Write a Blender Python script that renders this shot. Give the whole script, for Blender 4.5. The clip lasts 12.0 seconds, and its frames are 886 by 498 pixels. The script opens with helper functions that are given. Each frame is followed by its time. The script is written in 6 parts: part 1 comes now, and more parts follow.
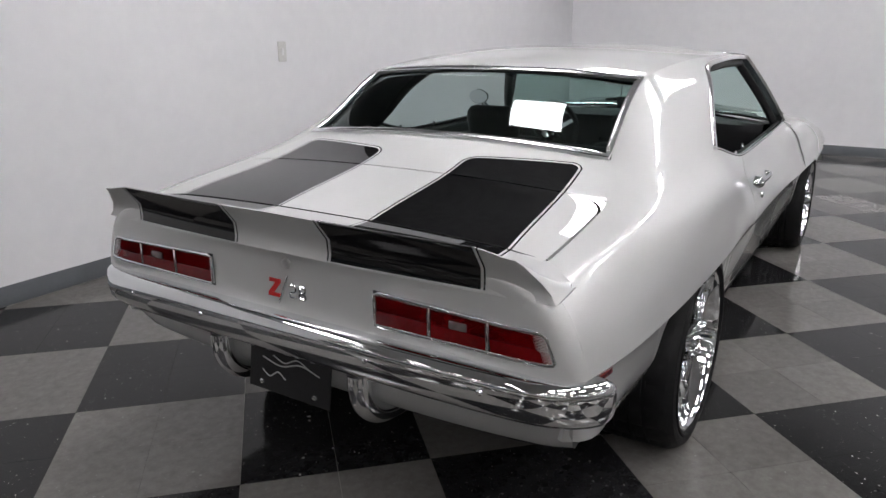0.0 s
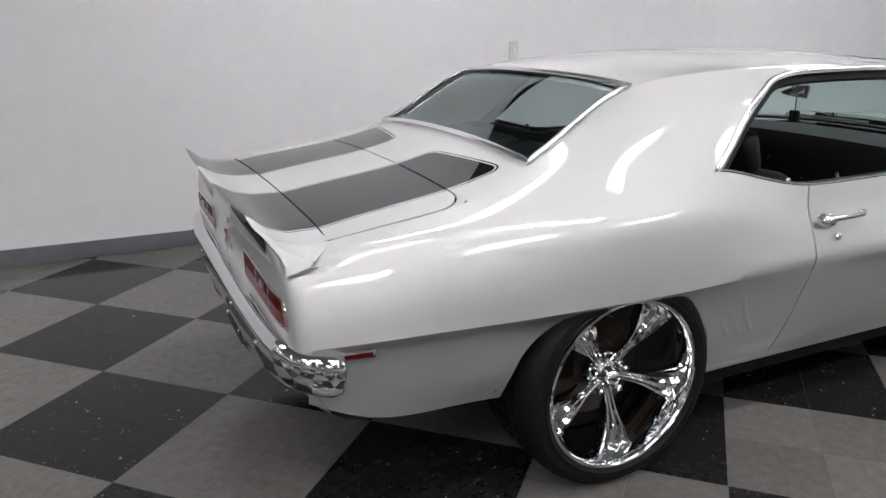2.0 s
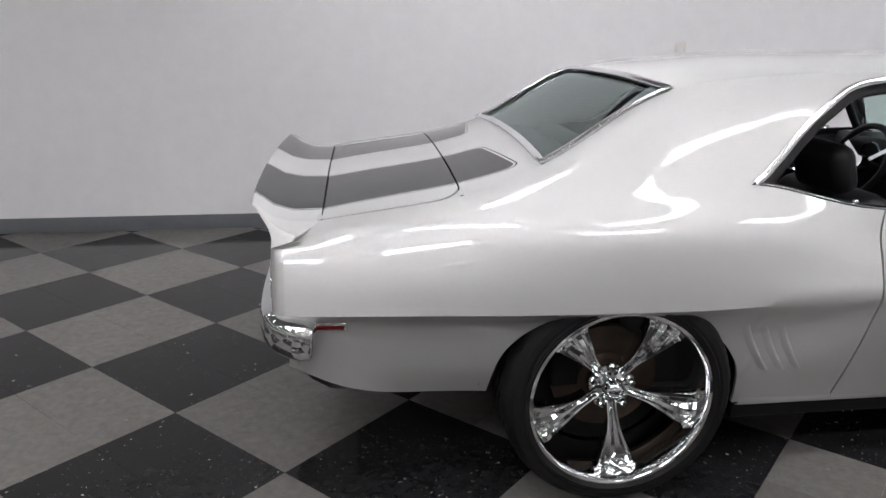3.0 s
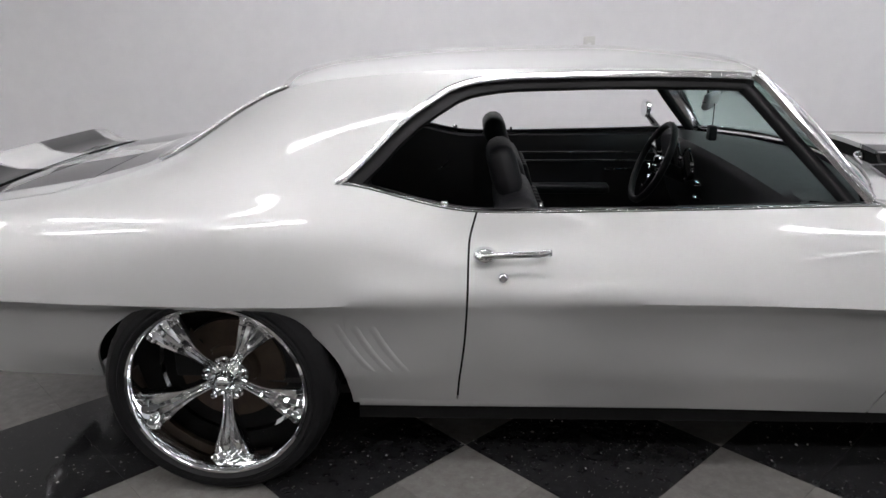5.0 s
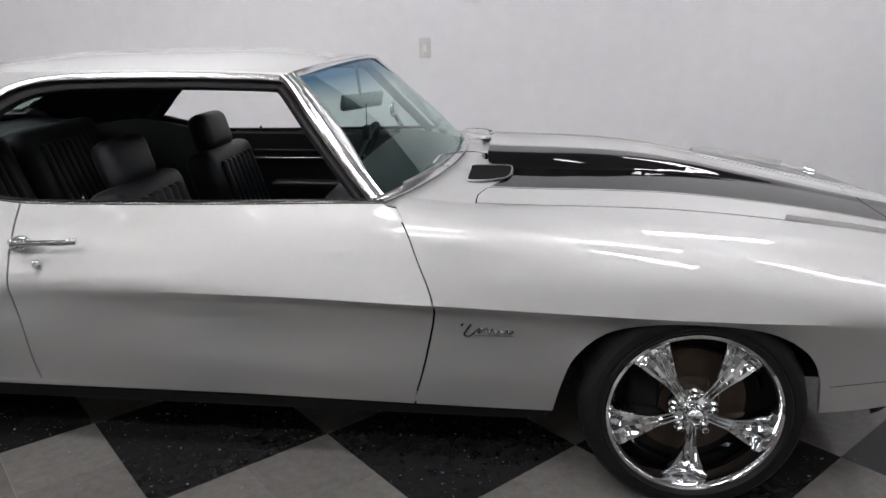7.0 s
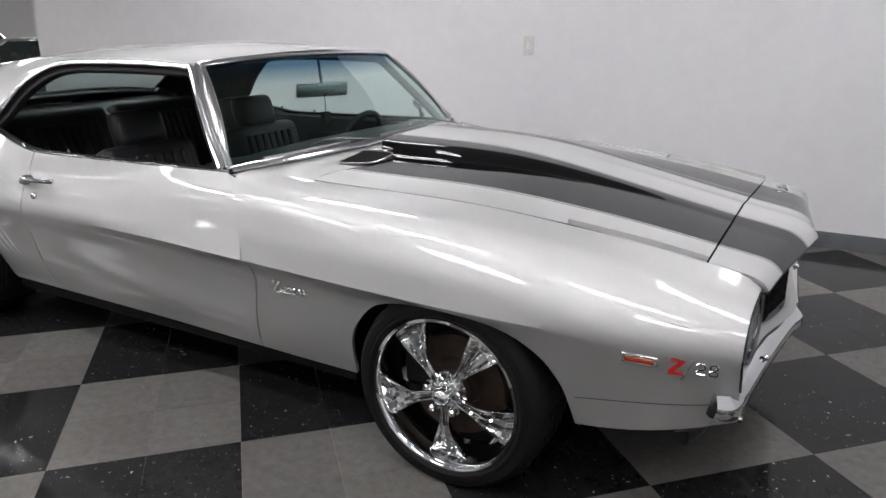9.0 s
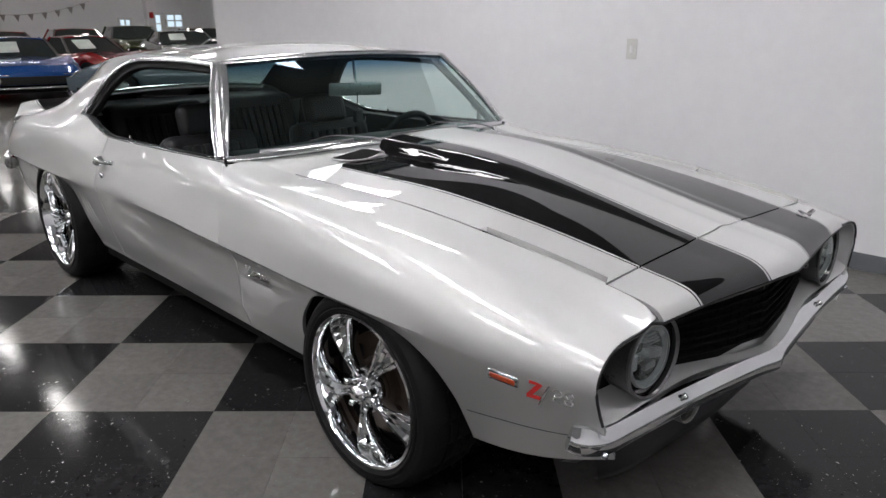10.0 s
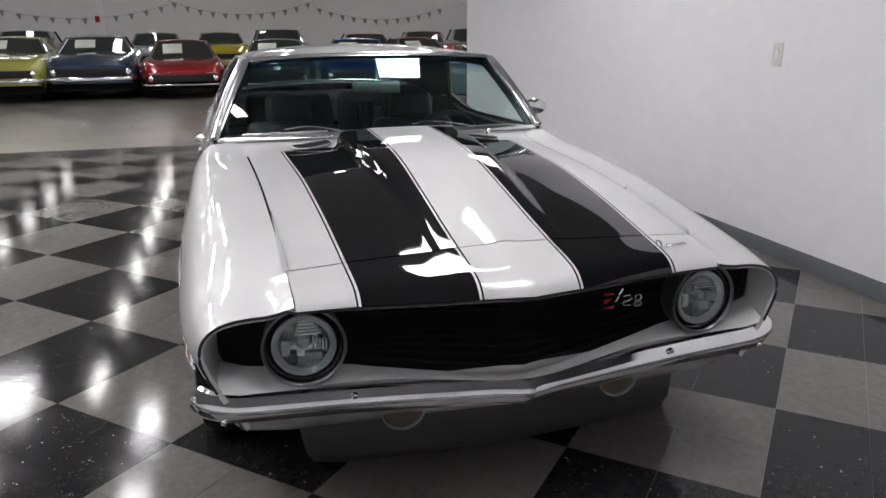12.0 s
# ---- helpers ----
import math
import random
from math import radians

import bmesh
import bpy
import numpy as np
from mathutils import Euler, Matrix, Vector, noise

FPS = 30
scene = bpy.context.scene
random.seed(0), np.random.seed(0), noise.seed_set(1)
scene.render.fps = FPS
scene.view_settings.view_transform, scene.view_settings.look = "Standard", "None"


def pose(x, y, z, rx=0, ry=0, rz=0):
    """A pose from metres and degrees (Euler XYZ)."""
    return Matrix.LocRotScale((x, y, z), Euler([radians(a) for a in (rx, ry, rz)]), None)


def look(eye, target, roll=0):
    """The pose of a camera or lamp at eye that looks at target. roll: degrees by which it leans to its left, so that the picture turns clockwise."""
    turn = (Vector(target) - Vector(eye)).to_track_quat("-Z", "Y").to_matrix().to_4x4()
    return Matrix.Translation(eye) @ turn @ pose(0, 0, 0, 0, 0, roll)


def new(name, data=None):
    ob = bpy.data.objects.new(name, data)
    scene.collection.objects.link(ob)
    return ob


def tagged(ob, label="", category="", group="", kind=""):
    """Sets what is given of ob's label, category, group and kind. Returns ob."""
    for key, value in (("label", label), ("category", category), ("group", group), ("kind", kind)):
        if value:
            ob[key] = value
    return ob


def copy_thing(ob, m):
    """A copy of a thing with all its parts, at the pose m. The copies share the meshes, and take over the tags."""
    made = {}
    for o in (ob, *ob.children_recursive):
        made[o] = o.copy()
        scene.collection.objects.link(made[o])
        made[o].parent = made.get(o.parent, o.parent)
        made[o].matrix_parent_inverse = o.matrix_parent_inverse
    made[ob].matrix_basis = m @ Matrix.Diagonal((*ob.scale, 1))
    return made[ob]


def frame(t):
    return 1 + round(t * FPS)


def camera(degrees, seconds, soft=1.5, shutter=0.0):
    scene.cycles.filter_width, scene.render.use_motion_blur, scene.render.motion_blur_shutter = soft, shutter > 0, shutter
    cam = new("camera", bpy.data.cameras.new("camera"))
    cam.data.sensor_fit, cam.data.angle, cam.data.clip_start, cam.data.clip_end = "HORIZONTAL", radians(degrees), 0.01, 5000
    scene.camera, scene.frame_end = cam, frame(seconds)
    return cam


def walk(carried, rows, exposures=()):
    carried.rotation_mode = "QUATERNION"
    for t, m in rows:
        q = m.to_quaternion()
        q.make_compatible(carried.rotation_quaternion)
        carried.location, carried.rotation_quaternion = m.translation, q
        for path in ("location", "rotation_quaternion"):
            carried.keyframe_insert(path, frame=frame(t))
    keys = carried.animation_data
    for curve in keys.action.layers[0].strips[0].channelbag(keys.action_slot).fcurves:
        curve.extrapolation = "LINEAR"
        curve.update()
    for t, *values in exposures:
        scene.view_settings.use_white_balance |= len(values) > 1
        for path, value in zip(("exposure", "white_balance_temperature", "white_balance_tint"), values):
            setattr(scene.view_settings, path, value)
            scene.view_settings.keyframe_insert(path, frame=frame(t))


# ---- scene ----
cam = camera(62.9, 12.0)
PATH = [
    (0, (-3.6742, -1.3366, 1.358), (-2.0559, -0.3135, 0.778), -0.3),
    (0.5, (-3.4673, -1.6127, 1.361), (-1.9597, -0.434, 0.781), -0.3),
    (1, (-3.2279, -1.9223, 1.358), (-1.8382, -0.6058, 0.78), -0.4),
    (1.5, (-2.9689, -2.1982, 1.361), (-1.8231, -0.665, 0.782), -0.2),
    (2, (-2.6991, -2.4122, 1.359), (-1.8763, -0.6832, 0.782), 0),
    (2.5, (-2.3819, -2.5359, 1.362), (-1.9233, -0.6795, 0.776), 0.1),
    (2.7, (-2.2668, -2.5977, 1.355), (-1.9238, -0.7145, 0.777), 0.2),
    (4.3, (-1.1711, -2.7599, 1.36), (-1.1387, -0.8462, 0.779), -0.2),
    (4.5, (-1.0062, -2.7694, 1.362), (-1.0118, -0.8561, 0.781), -0.3),
    (5, (-0.62, -2.7601, 1.369), (-0.6927, -0.8518, 0.777), -0.5),
    (5.5, (-0.2152, -2.7741, 1.368), (-0.3329, -0.8672, 0.778), -0.5),
    (6, (0.188, -2.7641, 1.36), (0.0363, -0.8586, 0.773), -0.7),
    (6.5, (0.5389, -2.7763, 1.364), (0.3831, -0.8728, 0.772), -0.5),
    (7, (0.8829, -2.7744, 1.37), (0.6761, -0.8751, 0.778), -0.5),
    (7.5, (1.2411, -2.7667, 1.378), (0.945, -0.8801, 0.782), -0.6),
    (7.7, (1.3854, -2.7439, 1.381), (1.0673, -0.8629, 0.781), -0.5),
    (9.3, (2.5529, -2.4541, 1.366), (1.4358, -0.9034, 0.776), -0.3),
    (9.5, (2.6713, -2.3559, 1.363), (1.4612, -0.8758, 0.776), -0.3),
    (10, (2.9834, -2.0815, 1.368), (1.6141, -0.747, 0.78), -0.2),
    (10.5, (3.2679, -1.7857, 1.375), (1.7785, -0.5884, 0.784), -0.3),
    (11, (3.5306, -1.4675, 1.373), (1.9054, -0.4613, 0.783), -0.3),
    (11.5, (3.7678, -1.122, 1.374), (2.0283, -0.3301, 0.787), -0.4),
    (12, (3.9096, -0.7271, 1.362), (2.0725, -0.1858, 0.784), -0.3),
]
walk(cam, [(t, look(e, g, r)) for t, e, g, r in PATH])

# ---- world and light ----
world = bpy.data.worlds.new("room_world")
scene.world = world
world.use_nodes = True
world.node_tree.nodes["Background"].inputs[0].default_value = (0.55, 0.57, 0.6, 1)
world.node_tree.nodes["Background"].inputs[1].default_value = 0.05

# ---- materials ----


class Nodes:
    """A short way to write a node tree."""

    def __init__(self, name):
        self.mat = bpy.data.materials.new(name)
        self.mat.use_nodes = True
        self.tree = self.mat.node_tree
        self.tree.nodes.clear()
        self.out = self.tree.nodes.new("ShaderNodeOutputMaterial")

    def node(self, kind, **links):
        n = self.tree.nodes.new(kind)
        for key, value in links.items():
            self.put(n.inputs[key.replace("_", " ")], value)
        return n

    def put(self, socket, value):
        if isinstance(value, bpy.types.NodeSocket):
            self.tree.links.new(value, socket)
        elif isinstance(value, (tuple, list)) and len(value) == 3 and socket.type == "RGBA":
            socket.default_value = (*value, 1)
        else:
            socket.default_value = value

    def m(self, op, a, b=0.0, c=0.0):
        n = self.tree.nodes.new("ShaderNodeMath")
        n.operation = op
        for i, value in enumerate((a, b, c)):
            self.put(n.inputs[i], value)
        return n.outputs[0]

    def mix(self, fac, a, b):
        n = self.tree.nodes.new("ShaderNodeMix")
        n.data_type = "RGBA"
        self.put(n.inputs[0], fac)
        self.put(n.inputs[6], a)
        self.put(n.inputs[7], b)
        return n.outputs[2]

    def coords(self, kind="Object"):
        return self.tree.nodes.new("ShaderNodeTexCoord").outputs[kind]

    def noise(self, scale, detail=3.0, rough=0.55, vector=None):
        n = self.tree.nodes.new("ShaderNodeTexNoise")
        n.inputs["Scale"].default_value, n.inputs["Detail"].default_value, n.inputs["Roughness"].default_value = scale, detail, rough
        self.put(n.inputs["Vector"], self.coords() if vector is None else vector)
        return n.outputs[0]

    def ramp(self, value, low, high, to_low=0.0, to_high=1.0):
        n = self.tree.nodes.new("ShaderNodeMapRange")
        for i, x in enumerate((value, low, high, to_low, to_high)):
            self.put(n.inputs[i], x)
        return n.outputs[0]

    def bump(self, height, strength, distance):
        n = self.node("ShaderNodeBump", Height=height, Strength=strength, Distance=distance)
        return n.outputs[0]

    def surface(self, shader):
        self.tree.links.new(shader.outputs[0], self.out.inputs[0])
        return self.mat

    def principled(self, **values):
        return self.node("ShaderNodeBsdfPrincipled", **values)


def plain(name, color, rough, metal=0.0, vary=0.12, scale=8.0, relief=0.0, relief_scale=300.0, coat=0.0, spec=0.5):
    """Colour with large and fine variation, uneven gloss and a fine relief."""
    n = Nodes(name)
    big, fine = n.noise(scale), n.noise(scale * 14, 2.0)
    k = n.m("ADD", n.m("MULTIPLY", big, 0.7), n.m("MULTIPLY", fine, 0.3))
    dark = tuple(c * (1 - vary) for c in color)
    light = tuple(min(1.0, c * (1 + vary)) for c in color)
    col = n.mix(n.ramp(k, 0.3, 0.7), dark, light)
    p = n.principled(Base_Color=col, Roughness=n.ramp(fine, 0.2, 0.8, rough * 0.85, min(1, rough * 1.15)), Metallic=metal)
    p.inputs["Coat Weight"].default_value = coat
    p.inputs["Coat Roughness"].default_value = 0.04
    p.inputs["Specular IOR Level"].default_value = spec
    if relief:
        n.tree.links.new(n.bump(n.noise(relief_scale, 3.0), 1.0, relief), p.inputs["Normal"])
    return n.surface(p)


SILVER = (0.56, 0.565, 0.56)


def paint(name, color, stripes=None, metal=0.8, rough=0.6):
    """Metallic paint under clear lacquer; stripes: (inner, outer0, outer_per_x, end0, end_per_y, sign) in the car's own metres."""
    n = Nodes(name)
    flake = n.tree.nodes.new("ShaderNodeTexVoronoi")
    flake.inputs["Scale"].default_value = 900.0
    n.put(flake.inputs["Vector"], n.coords())
    cloud = n.noise(1.7, 2.0)
    base = n.mix(n.ramp(cloud, 0.3, 0.7), tuple(c * 0.96 for c in color), tuple(c * 1.04 for c in color))
    metallic, rough_value = metal, n.ramp(flake.outputs["Distance"], 0.0, 0.8, rough - 0.04, rough + 0.06)
    if stripes:
        inner, outer, slope, end, end_slope, sign = stripes
        xyz = n.tree.nodes.new("ShaderNodeSeparateXYZ")
        n.tree.links.new(n.coords(), xyz.inputs[0])
        x, u, r = xyz.outputs[0], n.m("ABSOLUTE", xyz.outputs[1]), 0.035
        b = n.m("ADD", n.m("MULTIPLY", x, slope), outer)
        q1 = n.m("ADD", n.m("MAXIMUM", n.m("SUBTRACT", inner, u), n.m("SUBTRACT", u, b)), r)
        lim = n.m("ADD", n.m("MULTIPLY", u, end_slope), end)
        q2 = n.m("ADD", n.m("MULTIPLY", n.m("SUBTRACT", x, lim), sign), r)
        p1, p2 = n.m("MAXIMUM", q1, 0.0), n.m("MAXIMUM", q2, 0.0)
        d = n.m("SQRT", n.m("ADD", n.m("MULTIPLY", p1, p1), n.m("MULTIPLY", p2, p2)))
        d = n.m("SUBTRACT", n.m("ADD", d, n.m("MINIMUM", n.m("MAXIMUM", q1, q2), 0.0)), r)
        band = n.m("LESS_THAN", d, 0.0)
        line = n.m("MULTIPLY", n.m("GREATER_THAN", d, 0.007), n.m("LESS_THAN", d, 0.012))
        mask = n.m("MULTIPLY", n.m("MAXIMUM", band, line), n.m("GREATER_THAN", xyz.outputs[2], 0.802 if sign > 0 else 0.5))
        base = n.mix(mask, base, (0.005, 0.005, 0.0055))
        metallic = n.m("MULTIPLY", n.m("SUBTRACT", 1.0, mask), metal)
        keep = n.m("SUBTRACT", 1.0, mask)
        rough_value = n.m("ADD", n.m("MULTIPLY", rough_value, keep), n.m("MULTIPLY", mask, 0.025))
    peel = n.noise(220.0, 1.0)
    p = n.principled(Base_Color=base, Metallic=metallic, Roughness=rough_value)
    p.inputs["Coat Weight"].default_value = 1.0
    if stripes:
        n.put(p.inputs["Coat Weight"], keep)
    p.inputs["Coat Roughness"].default_value = 0.012
    p.inputs["Coat IOR"].default_value = 1.5
    n.tree.links.new(n.bump(peel, 0.05, 0.0003), p.inputs["Coat Normal"])
    return n.surface(p)


def glass(name, tint, band=None):
    """A clear sheet: what lies behind shows through the tint, with a mirror-like gloss by the angle. band: (z, colour) shades it above z."""
    n = Nodes(name)
    col = tint
    if band:
        xyz = n.tree.nodes.new("ShaderNodeSeparateXYZ")
        n.tree.links.new(n.coords(), xyz.inputs[0])
        col = n.mix(n.ramp(xyz.outputs[2], band[0], band[0] + 0.06), tint, band[1])
    clear = n.node("ShaderNodeBsdfTransparent", Color=col)
    gloss = n.node("ShaderNodeBsdfGlossy", Color=n.mix(0.75, (1, 1, 1), col), Roughness=0.01)
    edge = n.node("ShaderNodeLayerWeight", Blend=0.5)
    fres = n.m("ADD", n.m("MULTIPLY", n.m("POWER", edge.outputs["Facing"], 5.0), 0.957), 0.043)
    # both faces of the pane reflect
    share = n.m("DIVIDE", n.m("MULTIPLY", fres, 2.0), n.m("ADD", fres, 1.0))
    mixed = n.tree.nodes.new("ShaderNodeMixShader")
    n.put(mixed.inputs[0], share)
    n.tree.links.new(clear.outputs[0], mixed.inputs[1])
    n.tree.links.new(gloss.outputs[0], mixed.inputs[2])
    return n.surface(mixed)


def glow(name, color, strength):
    n = Nodes(name)
    return n.surface(n.node("ShaderNodeEmission", Color=color, Strength=strength))


PAINT = paint("silver_paint", SILVER)
PAINT_FRONT = paint("silver_paint_front_stripes", SILVER, (0.146, 0.545, -0.045, 0.6, 0.0, -1.0))
PAINT_REAR = paint("silver_paint_rear_stripes", SILVER, (0.172, 0.395, -0.085, -1.703, 0.16, 1.0))
CHROME = plain("chrome", (0.78, 0.79, 0.8), 0.05, 1.0, 0.03, 3.0)
SATIN = plain("brushed_metal", (0.5, 0.5, 0.5), 0.3, 1.0)
BEZEL = plain("dark_bezel", (0.16, 0.16, 0.165), 0.3, 0.7)
BLACK_GLOSS = plain("black_lacquer", (0.012, 0.012, 0.013), 0.2, coat=1.0)
BLACK = plain("black_plastic", (0.012, 0.012, 0.013), 0.5, relief=0.0003, spec=0.3)
CHIN = plain("grey_plastic", (0.025, 0.025, 0.026), 0.45, relief=0.0003)
DARK = plain("underbody_black", (0.008, 0.008, 0.008), 0.8, spec=0.08)
TRIM = plain("polished_trim", (0.8, 0.8, 0.81), 0.17, 1.0, 0.04, 5.0)
VINYL = plain("black_vinyl", (0.012, 0.012, 0.0135), 0.42, relief=0.0006, relief_scale=420.0, spec=0.35)
CARPET = plain("black_carpet", (0.01, 0.01, 0.011), 0.95, relief=0.003, relief_scale=700.0)
RUBBER = plain("tyre_rubber", (0.006, 0.006, 0.0065), 0.65, vary=0.25, relief=0.0006, spec=0.2)
IRON = plain("brake_iron", (0.05, 0.035, 0.025), 0.5, 0.6, vary=0.35, scale=20)
RED_LENS = plain("red_lens", (0.10, 0.001, 0.002), 0.22, coat=0.4, vary=0.35, scale=14, spec=0.2)
SMOKE_LENS = plain("smoky_lens", (0.10, 0.085, 0.085), 0.2, coat=0.8, vary=0.3, scale=60)
AMBER_LENS = plain("amber_lens", (0.32, 0.04, 0.012), 0.15, coat=1.0)
TAN_LENS = plain("tan_lens", (0.07, 0.052, 0.034), 0.25, coat=0.6, vary=0.3, scale=40)
CLEAR_LENS = plain("clear_lens", (0.45, 0.46, 0.47), 0.15, coat=1.0, vary=0.3, scale=60)
RED = plain("red_enamel", (0.45, 0.02, 0.02), 0.25, coat=0.5)
GLASS_FRONT = glass("windshield_glass", (0.68, 0.84, 0.80), (1.15, (0.14, 0.30, 0.44)))
GLASS_REAR = glass("tinted_glass", (0.50, 0.60, 0.58))
MARK = plain("worn_grey_mark", (0.36, 0.36, 0.36), 0.6)
GLASS_CLEAR = glass("clear_glass", (0.86, 0.9, 0.89))

LAMP_RIM = plain("frosted_glass_rim", (0.28, 0.29, 0.3), 0.35, coat=0.6)
LAMP_SILVER = plain("lamp_reflector", (0.5, 0.51, 0.52), 0.14, 0.9, vary=0.4, scale=50)

# ---- mesh helpers ----


def pchip(pts):
    """A smooth curve without overshoot through (x, value) pairs."""
    xs, ys = np.array([p[0] for p in pts], float), np.array([p[1] for p in pts], float)
    h, d = np.diff(xs), np.diff(ys) / np.diff(xs)
    m = np.zeros(len(xs))
    m[0], m[-1] = d[0], d[-1]
    for i in range(1, len(xs) - 1):
        if d[i - 1] * d[i] > 0:
            w1, w2 = 2 * h[i] + h[i - 1], h[i] + 2 * h[i - 1]
            m[i] = (w1 + w2) / (w1 / d[i - 1] + w2 / d[i])

    def f(x):
        i = int(min(max(np.searchsorted(xs, x) - 1, 0), len(xs) - 2))
        t = (min(max(x, xs[0]), xs[-1]) - xs[i]) / h[i]
        return ((2 * t**3 - 3 * t**2 + 1) * ys[i] + (t**3 - 2 * t**2 + t) * h[i] * m[i]
                + (3 * t**2 - 2 * t**3) * ys[i + 1] + (t**3 - t**2) * h[i] * m[i + 1])

    return f


def faired(pts, soft):
    """The pchip line evened out along its length, with its two ends held."""
    f, a, b, step = pchip(pts), pts[0][0], pts[-1][0], .005
    n = int(round((b - a) / step))
    xs = np.linspace(a, b, n + 1)
    ys = np.array([f(x) for x in xs])
    k = int(3 * soft / step)
    w = np.exp(-.5 * (np.arange(-k, k + 1) * step / soft) ** 2)
    wide = np.concatenate([2 * ys[0] - ys[k:0:-1], ys, 2 * ys[-1] - ys[-2:-k - 2:-1]])
    even = np.convolve(wide, w / w.sum(), "valid")
    return lambda x: float(np.interp(x, xs, even))


def rail(pts, soft=.07):
    """A lengthwise line of the body: half width and height at x."""
    fy, fz = faired([(p[0], p[1]) for p in pts], soft), faired([(p[0], p[2]) for p in pts], soft)
    return lambda x: (fy(x), fz(x))


def smooth(a, b, x):
    t = min(max((x - a) / (b - a), 0.0), 1.0)
    return t * t * (3 - 2 * t)


def catmull(pts, n=8, closed=False):
    """A rounded line through points, n steps a stretch."""
    p = [Vector(q) for q in pts]
    out, last = [], len(p) - (0 if closed else 1)
    for i in range(last):
        if closed:
            a, b, c, d = p[i - 1], p[i], p[(i + 1) % len(p)], p[(i + 2) % len(p)]
        else:
            b, c = p[i], p[i + 1]
            a = p[i - 1] if i else b * 2 - c
            d = p[i + 2] if i + 2 < len(p) else c * 2 - b
        for k in range(n):
            t = k / n
            out.append(0.5 * (2 * b + (c - a) * t + (2 * a - 5 * b + 4 * c - d) * t * t + (3 * b - a - 3 * c + d) * t**3))
    if not closed:
        out.append(p[-1])
    return out


def grid(bm, rows, closed_u=False, closed_v=False):
    """Faces over a net of points; returns the vertices."""
    vs = [[bm.verts.new(q) for q in r] for r in rows]
    nu, nv = len(rows), len(rows[0])
    for i in range(nu if closed_u else nu - 1):
        for j in range(nv if closed_v else nv - 1):
            a, b, c, d = vs[i][j], vs[(i + 1) % nu][j], vs[(i + 1) % nu][(j + 1) % nv], vs[i][(j + 1) % nv]
            if len({a, b, c, d}) == 4:
                bm.faces.new((a, b, c, d))
    return vs


def box(bm, lo, hi, bevel=0.0, m=None):
    """A box between two corners, its edges rounded."""
    r = bmesh.ops.create_cube(bm, size=1.0)
    vs = r["verts"]
    for v in vs:
        v.co = Vector([lo[i] + (v.co[i] + 0.5) * (hi[i] - lo[i]) for i in range(3)])
    if bevel:
        es = list({e for v in vs for e in v.link_edges})
        r2 = bmesh.ops.bevel(bm, geom=es, offset=bevel, segments=3, profile=0.5, affect="EDGES")
        vs = list({v for f in r2["faces"] for v in f.verts} | {v for v in vs if v.is_valid})
    if m is not None:
        bmesh.ops.transform(bm, matrix=m, verts=[v for v in vs if v.is_valid])
    return vs


def lathe(bm, profile, n=32, m=None):
    """A turned shape round the y axis; profile: (radius, y)."""
    rows = [[(r * math.cos(2 * math.pi * k / n), y, r * math.sin(2 * math.pi * k / n)) for k in range(n)] for r, y in profile]
    if m is not None:
        rows = [[m @ Vector(q) for q in r] for r in rows]
    return grid(bm, rows, closed_v=True)


def disc(bm, center, radius, axis, n=24):
    """A filled round plate across the axis."""
    q = Vector(axis).to_track_quat("Z", "Y")
    vs = [bm.verts.new(Vector(center) + q @ Vector((radius * math.cos(a), radius * math.sin(a), 0))) for a in np.linspace(0, 2 * math.pi, n, endpoint=False)]
    return bm.faces.new(vs)


def sweep(bm, path, profile, up=(0, 0, 1), scale=None, closed=False, caps=True):
    """A profile of (side, up) points carried along a path."""
    p = [Vector(q) for q in path]
    rows, n, up = [], len(p), Vector(up)
    for i, q in enumerate(p):
        t = (p[(i + 1) % n] - p[i - 1]) if closed or 0 < i < n - 1 else (p[1] - p[0] if i == 0 else p[-1] - p[-2])
        t.normalize()
        side = t.cross(up).normalized()
        top = side.cross(t)
        k = scale(i / max(1, n - 1)) if scale else 1.0
        rows.append([q + side * (a * k) + top * (b * k) for a, b in profile])
    vs = grid(bm, rows, closed_u=closed, closed_v=True)
    if caps and not closed:
        bm.faces.new(vs[0][::-1])
        bm.faces.new(vs[-1])
    return vs


def ring(r, n=10, ry=None):
    ry = r if ry is None else ry
    return [(r * math.cos(a), ry * math.sin(a)) for a in np.linspace(0, 2 * math.pi, n, endpoint=False)]


def rounded(w, h, r, n=4):
    """A rounded rectangle as (side, up) points."""
    pts = []
    for cx, cy, a0 in ((w / 2 - r, h / 2 - r, 0), (-w / 2 + r, h / 2 - r, 90), (-w / 2 + r, -h / 2 + r, 180), (w / 2 - r, -h / 2 + r, 270)):
        for k in range(n + 1):
            a = radians(a0 + 90 * k / n)
            pts.append((cx + r * math.cos(a), cy + r * math.sin(a)))
    return pts


def flange(bm, depth, lean=0.0):
    """Turns every open edge inwards, so that a panel has a folded rim."""
    bm.normal_update()
    edges = [e for e in bm.edges if e.is_boundary]
    normals = {v: v.normal.copy() for e in edges for v in e.verts}
    made = bmesh.ops.extrude_edge_only(bm, edges=edges)
    new_verts = [g for g in made["geom"] if isinstance(g, bmesh.types.BMVert)]
    from_old = {}
    for v in new_verts:
        for e in v.link_edges:
            w = e.other_vert(v)
            if w in normals:
                from_old[v] = w
    for v in new_verts:
        if v in from_old:
            v.co = from_old[v].co - normals[from_old[v]] * depth


